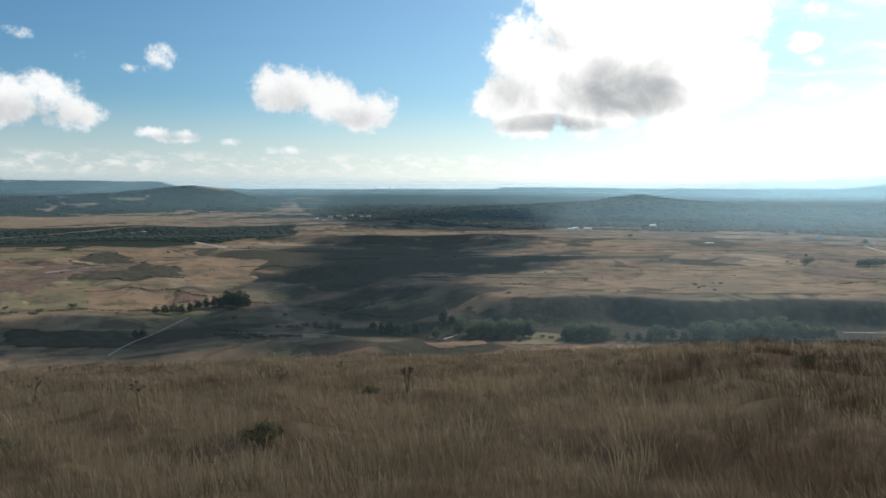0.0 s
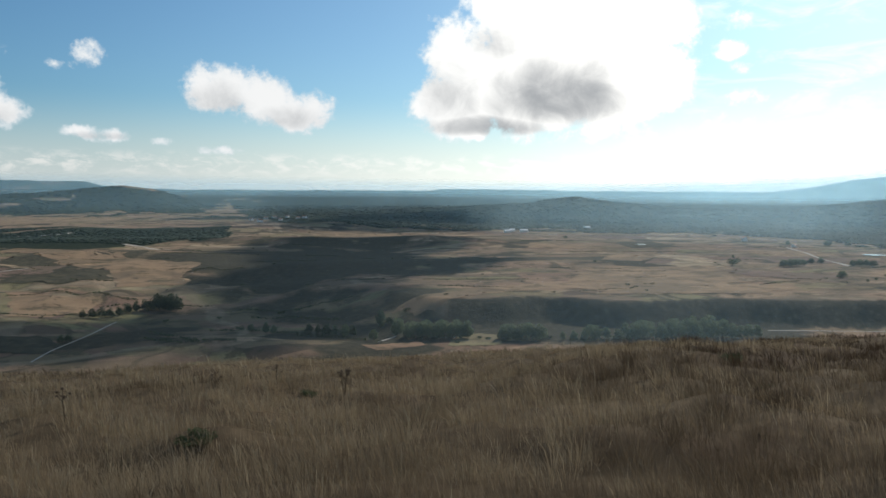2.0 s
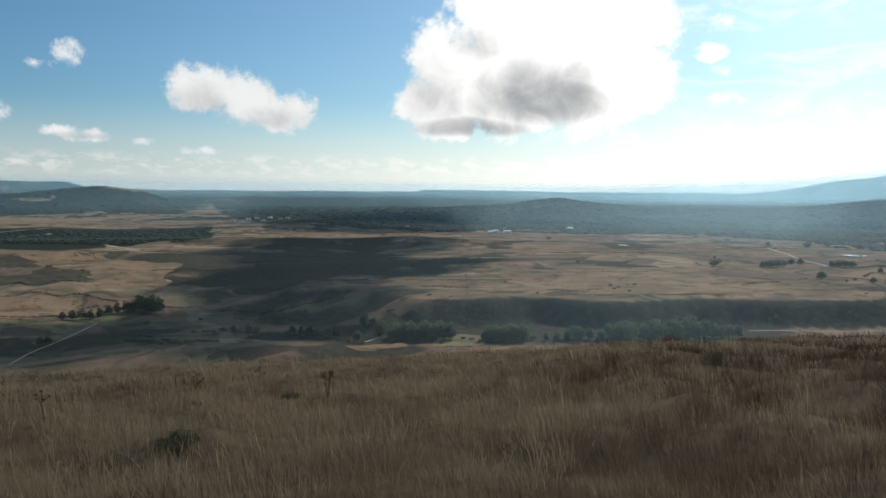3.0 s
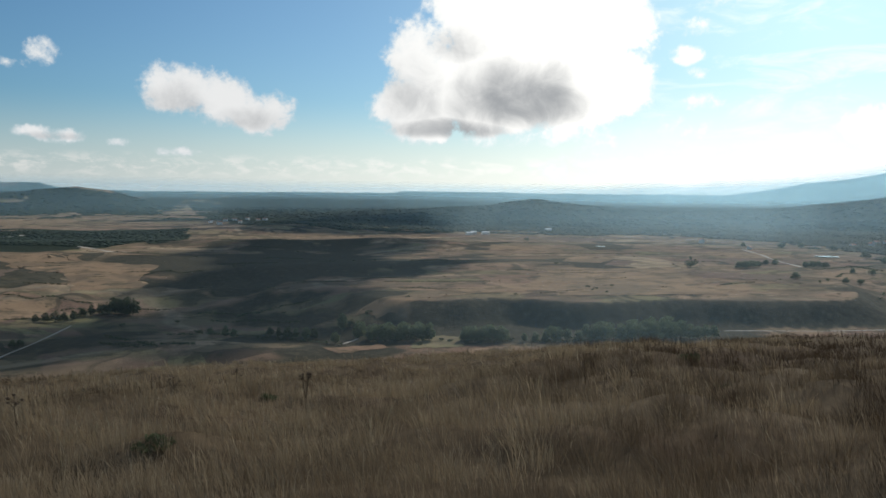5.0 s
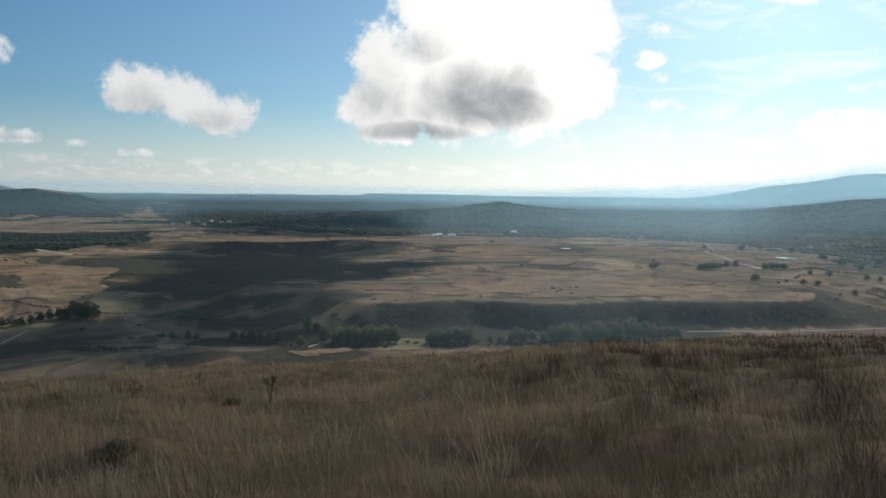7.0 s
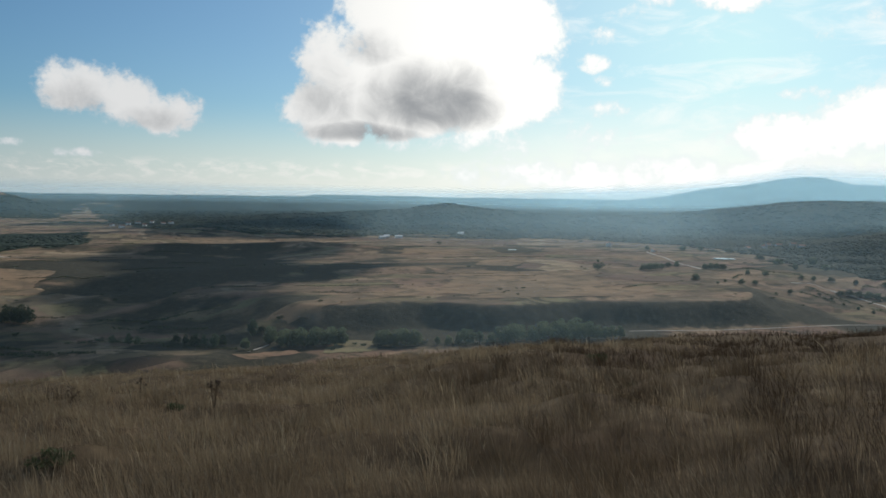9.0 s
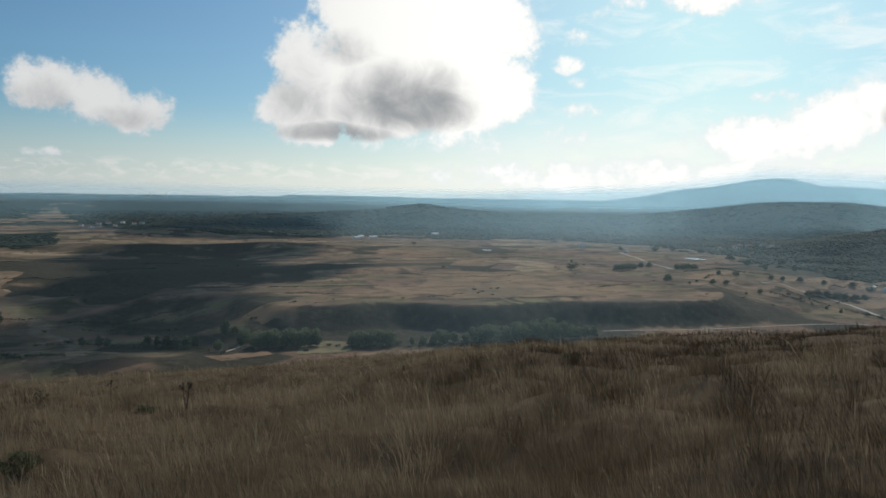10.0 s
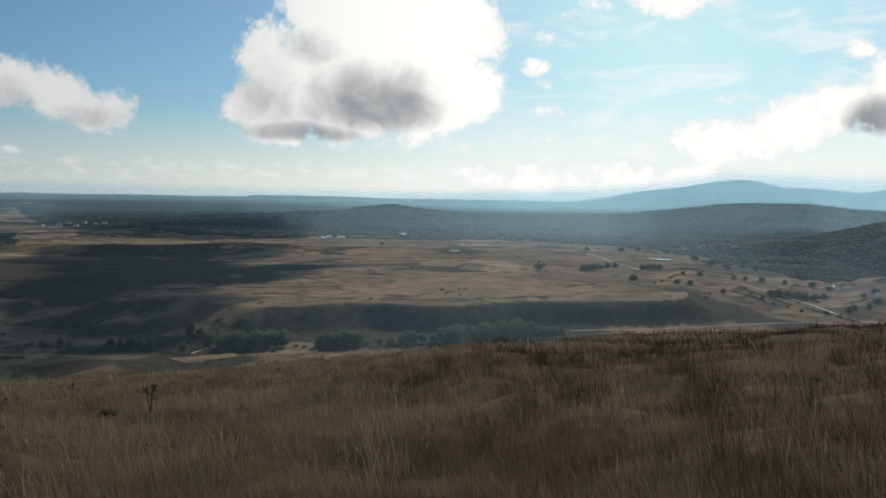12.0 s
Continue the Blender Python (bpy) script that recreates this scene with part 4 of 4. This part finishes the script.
# ---------------------------------------------------------------- woods on the hills
def make_wood(name, label, mat, where, count, size, tall, shape, seed):
    """Crowns of a wood, too many to count: lumpy heads set where the function says."""
    rng = np.random.default_rng(seed)
    x, y = where(rng, count)
    n = len(x)
    bm = bmesh.new()
    if shape == "cone":
        bmesh.ops.create_cone(bm, segments=7, radius1=1, radius2=0.12, depth=2, cap_ends=True)
        bmesh.ops.triangulate(bm, faces=bm.faces)
    else:
        bmesh.ops.create_icosphere(bm, subdivisions=shape, radius=1)
    bm.verts.ensure_lookup_table()
    v0 = np.array([v.co[:] for v in bm.verts])
    f0 = np.array([[v.index for v in f.verts] for f in bm.faces])
    bm.free()
    s = size * rng.uniform(0.55, 1.35, n)
    h = tall * rng.uniform(0.6, 1.3, n)
    lump = 1 + 0.30 * rng.normal(size=(n, len(v0), 1)).clip(-1.5, 1.5)
    v = v0[None] * lump * np.stack([s, s, h], -1)[:, None, :]
    v = v + np.stack([x, y, terrain(x, y) + h * 0.1], -1)[:, None, :]
    f = (f0[None] + np.arange(n)[:, None, None] * len(v0)).reshape(-1, 3)
    me = mesh_of(name, v.reshape(-1, 3), f)
    me.polygons.foreach_set("use_smooth", np.ones(len(me.polygons), bool))
    ob = part(name, me, mat)
    tagged(ob, label, "wood", kind="stuff")


def in_wood(near, far, west, east, power):
    def where(rng, count):
        r = near + (far - near) * rng.random(count) ** power
        a = np.radians(rng.uniform(west, east, count))
        x, y = r * np.sin(a), r * np.cos(a)
        thick = 0.72 + 0.5 * waves(x, y, 150, 51)
        k = (wood_of(x, y) > 0.45) & (rng.random(count) < thick) & ((x > -250) | (y > 2300))
        return x[k], y[k]
    return where


def in_plantation(rng, count):
    x, y = rng.uniform(-1150, -200, count), rng.uniform(1180, 1800, count)
    k = wood_of(x, y) > 0.5
    return x[k], y[k]


make_wood("oak_wood", "scrubby grey-green oak wood on the nearest hill", OAK, in_wood(920, 1750, 29, 58, 0.8), 34000, 3.7, 1.6, 1, 71)
make_wood("oak_wood", "dark oak wood at the foot of the hills", OAK, in_wood(1550, 2300, -12, 50, 0.9), 22000, 6.5, 1.4, 1, 74)
make_wood("hill_wood", "dark distant oak wood covering the hills", OAK, in_wood(2200, 3500, -34, 56, 0.8), 16000, 10.5, 1.6, 1, 72)
make_wood("pine_plantation", "dark green pine plantation on the plain", PINE, in_plantation, 22000, 5.5, 0.8, 1, 73)

# ---------------------------------------------------------------- houses of the valley
WALL = material("whitewashed_wall", plain((0.78, 0.76, 0.72), (0.70, 0.68, 0.63), 0.8, 0.1, 0.01), 0.85)
ROOF = material("clay_roof_tile", plain((0.34, 0.17, 0.11), (0.42, 0.23, 0.15), 1.5, 0.3, 0.03), 0.85)
SHEET = material("pale_sheet_roof", plain((0.72, 0.72, 0.70), (0.62, 0.62, 0.60), 0.5, 0.1, 0.02), 0.7, 0.3)
GLASS = material("dark_window", plain((0.03, 0.035, 0.04), (0.05, 0.055, 0.06), 1.0, 0.0, 0.01), 0.15, 0.5)
DOOR = material("brown_door", plain((0.12, 0.07, 0.04), (0.16, 0.10, 0.06), 2.0, 0.1, 0.01), 0.6)


def box(bm, x0, x1, y0, y1, z0, z1):
    m = Matrix.Translation(((x0 + x1) / 2, (y0 + y1) / 2, (z0 + z1) / 2)) @ Matrix.Diagonal((x1 - x0, y1 - y0, z1 - z0, 1))
    bmesh.ops.create_cube(bm, size=1, matrix=m)


def make_house(x, y, length, depth, eaves, turn, sheet=False):
    """A small house with a gable roof, a door and two windows on the side to the hill."""
    house = new("barn" if sheet else "house")
    bm = bmesh.new()
    a, b = length / 2, depth / 2
    top = eaves + depth * (0.16 if sheet else 0.32)
    ring = [(-b, -1.5), (b, -1.5), (b, eaves), (0, top), (-b, eaves)]
    ends = [[bm.verts.new((e, p, q)) for p, q in ring] for e in (-a, a)]
    bm.faces.new(ends[0][::-1]), bm.faces.new(ends[1])
    for i in range(5):
        bm.faces.new((ends[0][i], ends[0][(i + 1) % 5], ends[1][(i + 1) % 5], ends[1][i]))
    bmesh.ops.recalc_face_normals(bm, faces=bm.faces)
    part("wall", bm, WALL, house)
    bm = bmesh.new()
    for s in (-1, 1):
        low, high = (s * (b + 0.4), eaves - 0.2), (0, top + 0.12)
        vs = [bm.verts.new((e, p, q + t)) for e in (-a - 0.3, a + 0.3) for t in (0.02, 0.2) for p, q in (low, high)]
        for q in ((0, 1, 5, 4), (2, 3, 7, 6), (0, 2, 6, 4), (1, 3, 7, 5), (0, 1, 3, 2), (4, 5, 7, 6)):
            bm.faces.new([vs[i] for i in q])
    bmesh.ops.recalc_face_normals(bm, faces=bm.faces)
    part("roof", bm, SHEET if sheet else ROOF, house)
    bm = bmesh.new()
    box(bm, -0.5, 0.5, -b - 0.06, -b + 0.1, 0, 2.05)
    part("door", bm, DOOR, house)
    for wx in (-a * 0.6, a * 0.6):
        bm = bmesh.new()
        box(bm, wx - 0.5, wx + 0.5, -b - 0.05, -b + 0.1, 1.0, 2.1)
        part("window", bm, GLASS, house)
    house.matrix_world = pose(x, y, ground_z(x, y), 0, 0, turn)
    tagged(house, "long low barn with pale sheet roof" if sheet else "small whitewashed house with clay tile roof", "building", "valley houses")


make_house(631.2, 1304.1, 9, 7, 5.5, 80)
make_house(946.6, 1277.7, 11, 7, 3.2, 10)
make_house(883.3, 1203.5, 8, 6, 4.5, 95)
make_house(936.3, 1235.1, 12, 7, 3, -5)
make_house(841.8, 1192.5, 10, 6, 3, 20)
make_house(679.0, 665.2, 9, 6, 3.5, 15)
make_house(623.6, 1127.0, 8, 6, 3, 40)
make_house(942.1, 1203.6, 10, 7, 3.2, -10)
make_house(898.5, 1126.7, 12, 6, 3, 5)
make_house(661.7, 610.1, 8, 6, 3, 30)
make_house(684.0, 690.0, 7, 6, 2.6, 30, True)
make_house(255.1, 1552.4, 12, 9, 4.0, 5, True)
make_house(293.5, 1576.8, 16, 9, 4.0, -4, True)
make_house(466.2, 1728.9, 14, 9, 4.0, 12, True)
make_house(273.3, 1606.7, 12, 9, 4.0, 0, True)
make_house(-356.1, 2189.1, 10, 8, 4.0, -45)
make_house(-327.9, 2269.1, 12, 8, 5.0, -8)
make_house(-312.5, 2339.0, 14, 8, 4.0, 29)
make_house(-282.8, 2404.6, 10, 8, 5.0, -24)
make_house(-241.0, 2304.7, 12, 8, 4.0, 13)
make_house(-226.3, 2361.6, 14, 8, 5.0, -40)
make_house(-277.4, 2195.6, 10, 8, 4.0, -3)
make_house(-311.8, 2054.2, 12, 8, 5.0, 34)


# ---------------------------------------------------------------- plants standing in the near grass
STEM = material("dead_brown_stem", plain((0.060, 0.042, 0.028), (0.10, 0.07, 0.045), 8.0, 0.2, 0.002))
SHRUB = material("low_green_shrub_leaf", leafy((0.035, 0.050, 0.022), (0.085, 0.105, 0.050), 0.3))


def make_thistle(x, y, tall, seed):
    rng = random.Random(seed)
    thistle = new("dead_thistle")
    bm = bmesh.new()
    limb(bm, (0, 0, -0.05), (0.02, 0.01, tall * 0.6), 0.007, 0.006)
    limb(bm, (0.02, 0.01, tall * 0.6), (0.03, 0, tall), 0.006, 0.004)
    tips = [(0.03, 0, tall)]
    for i in range(4):
        a, z = i * 2.1 + rng.random(), tall * rng.uniform(0.55, 0.82)
        tip = (math.cos(a) * 0.08, math.sin(a) * 0.08, z + tall * 0.17)
        limb(bm, (0.02, 0.01, z), tip, 0.005, 0.003)
        tips.append(tip)
    part("stem", bm, STEM, thistle)
    for tip in tips:
        bm = bmesh.new()
        bmesh.ops.create_icosphere(bm, subdivisions=2, radius=0.016, matrix=Matrix.Translation(tip) @ Matrix.Diagonal((1, 1, 0.8, 1)))
        for v in bm.verts:
            v.co += (v.co - Vector(tip)) * rng.uniform(-0.25, 0.6)
        part("flower_head", bm, STEM, thistle)
    thistle.matrix_world = pose(x, y, ground_z(x, y), rng.uniform(-5, 5), rng.uniform(-5, 5), rng.uniform(0, 360))
    tagged(thistle, "dead dark brown thistle standing above the grass", "weed", "dead thistles")


def make_shrub(x, y, size, seed):
    shrub = make_bush(seed, SHRUB, "green_shrub", "low dark green shrub half hidden in dry grass", 420)
    shrub.matrix_world = pose(x, y, ground_z(x, y) - 0.09, 0, 0, seed * 50) @ Matrix.Diagonal((size * 1.2, size * 1.2, size * 0.8, 1))


make_thistle(-3.84, 9.66, 0.40, 0)
make_thistle(-0.58, 12.74, 0.40, 1)
make_thistle(-0.60, 12.83, 0.40, 2)
make_thistle(-1.82, 13.66, 0.40, 3)
make_thistle(-2.68, 12.77, 0.40, 4)
make_thistle(-0.60, 12.68, 0.40, 5)
make_thistle(-5.85, 10.92, 0.40, 7)
make_shrub(-1.98, 8.38, 0.12, 1)
make_shrub(-4.53, 7.77, 0.11, 2)
make_shrub(-1.23, 13.39, 0.12, 3)
make_shrub(5.29, 10.12, 0.10, 4)
make_shrub(6.32, 13.37, 0.13, 5)
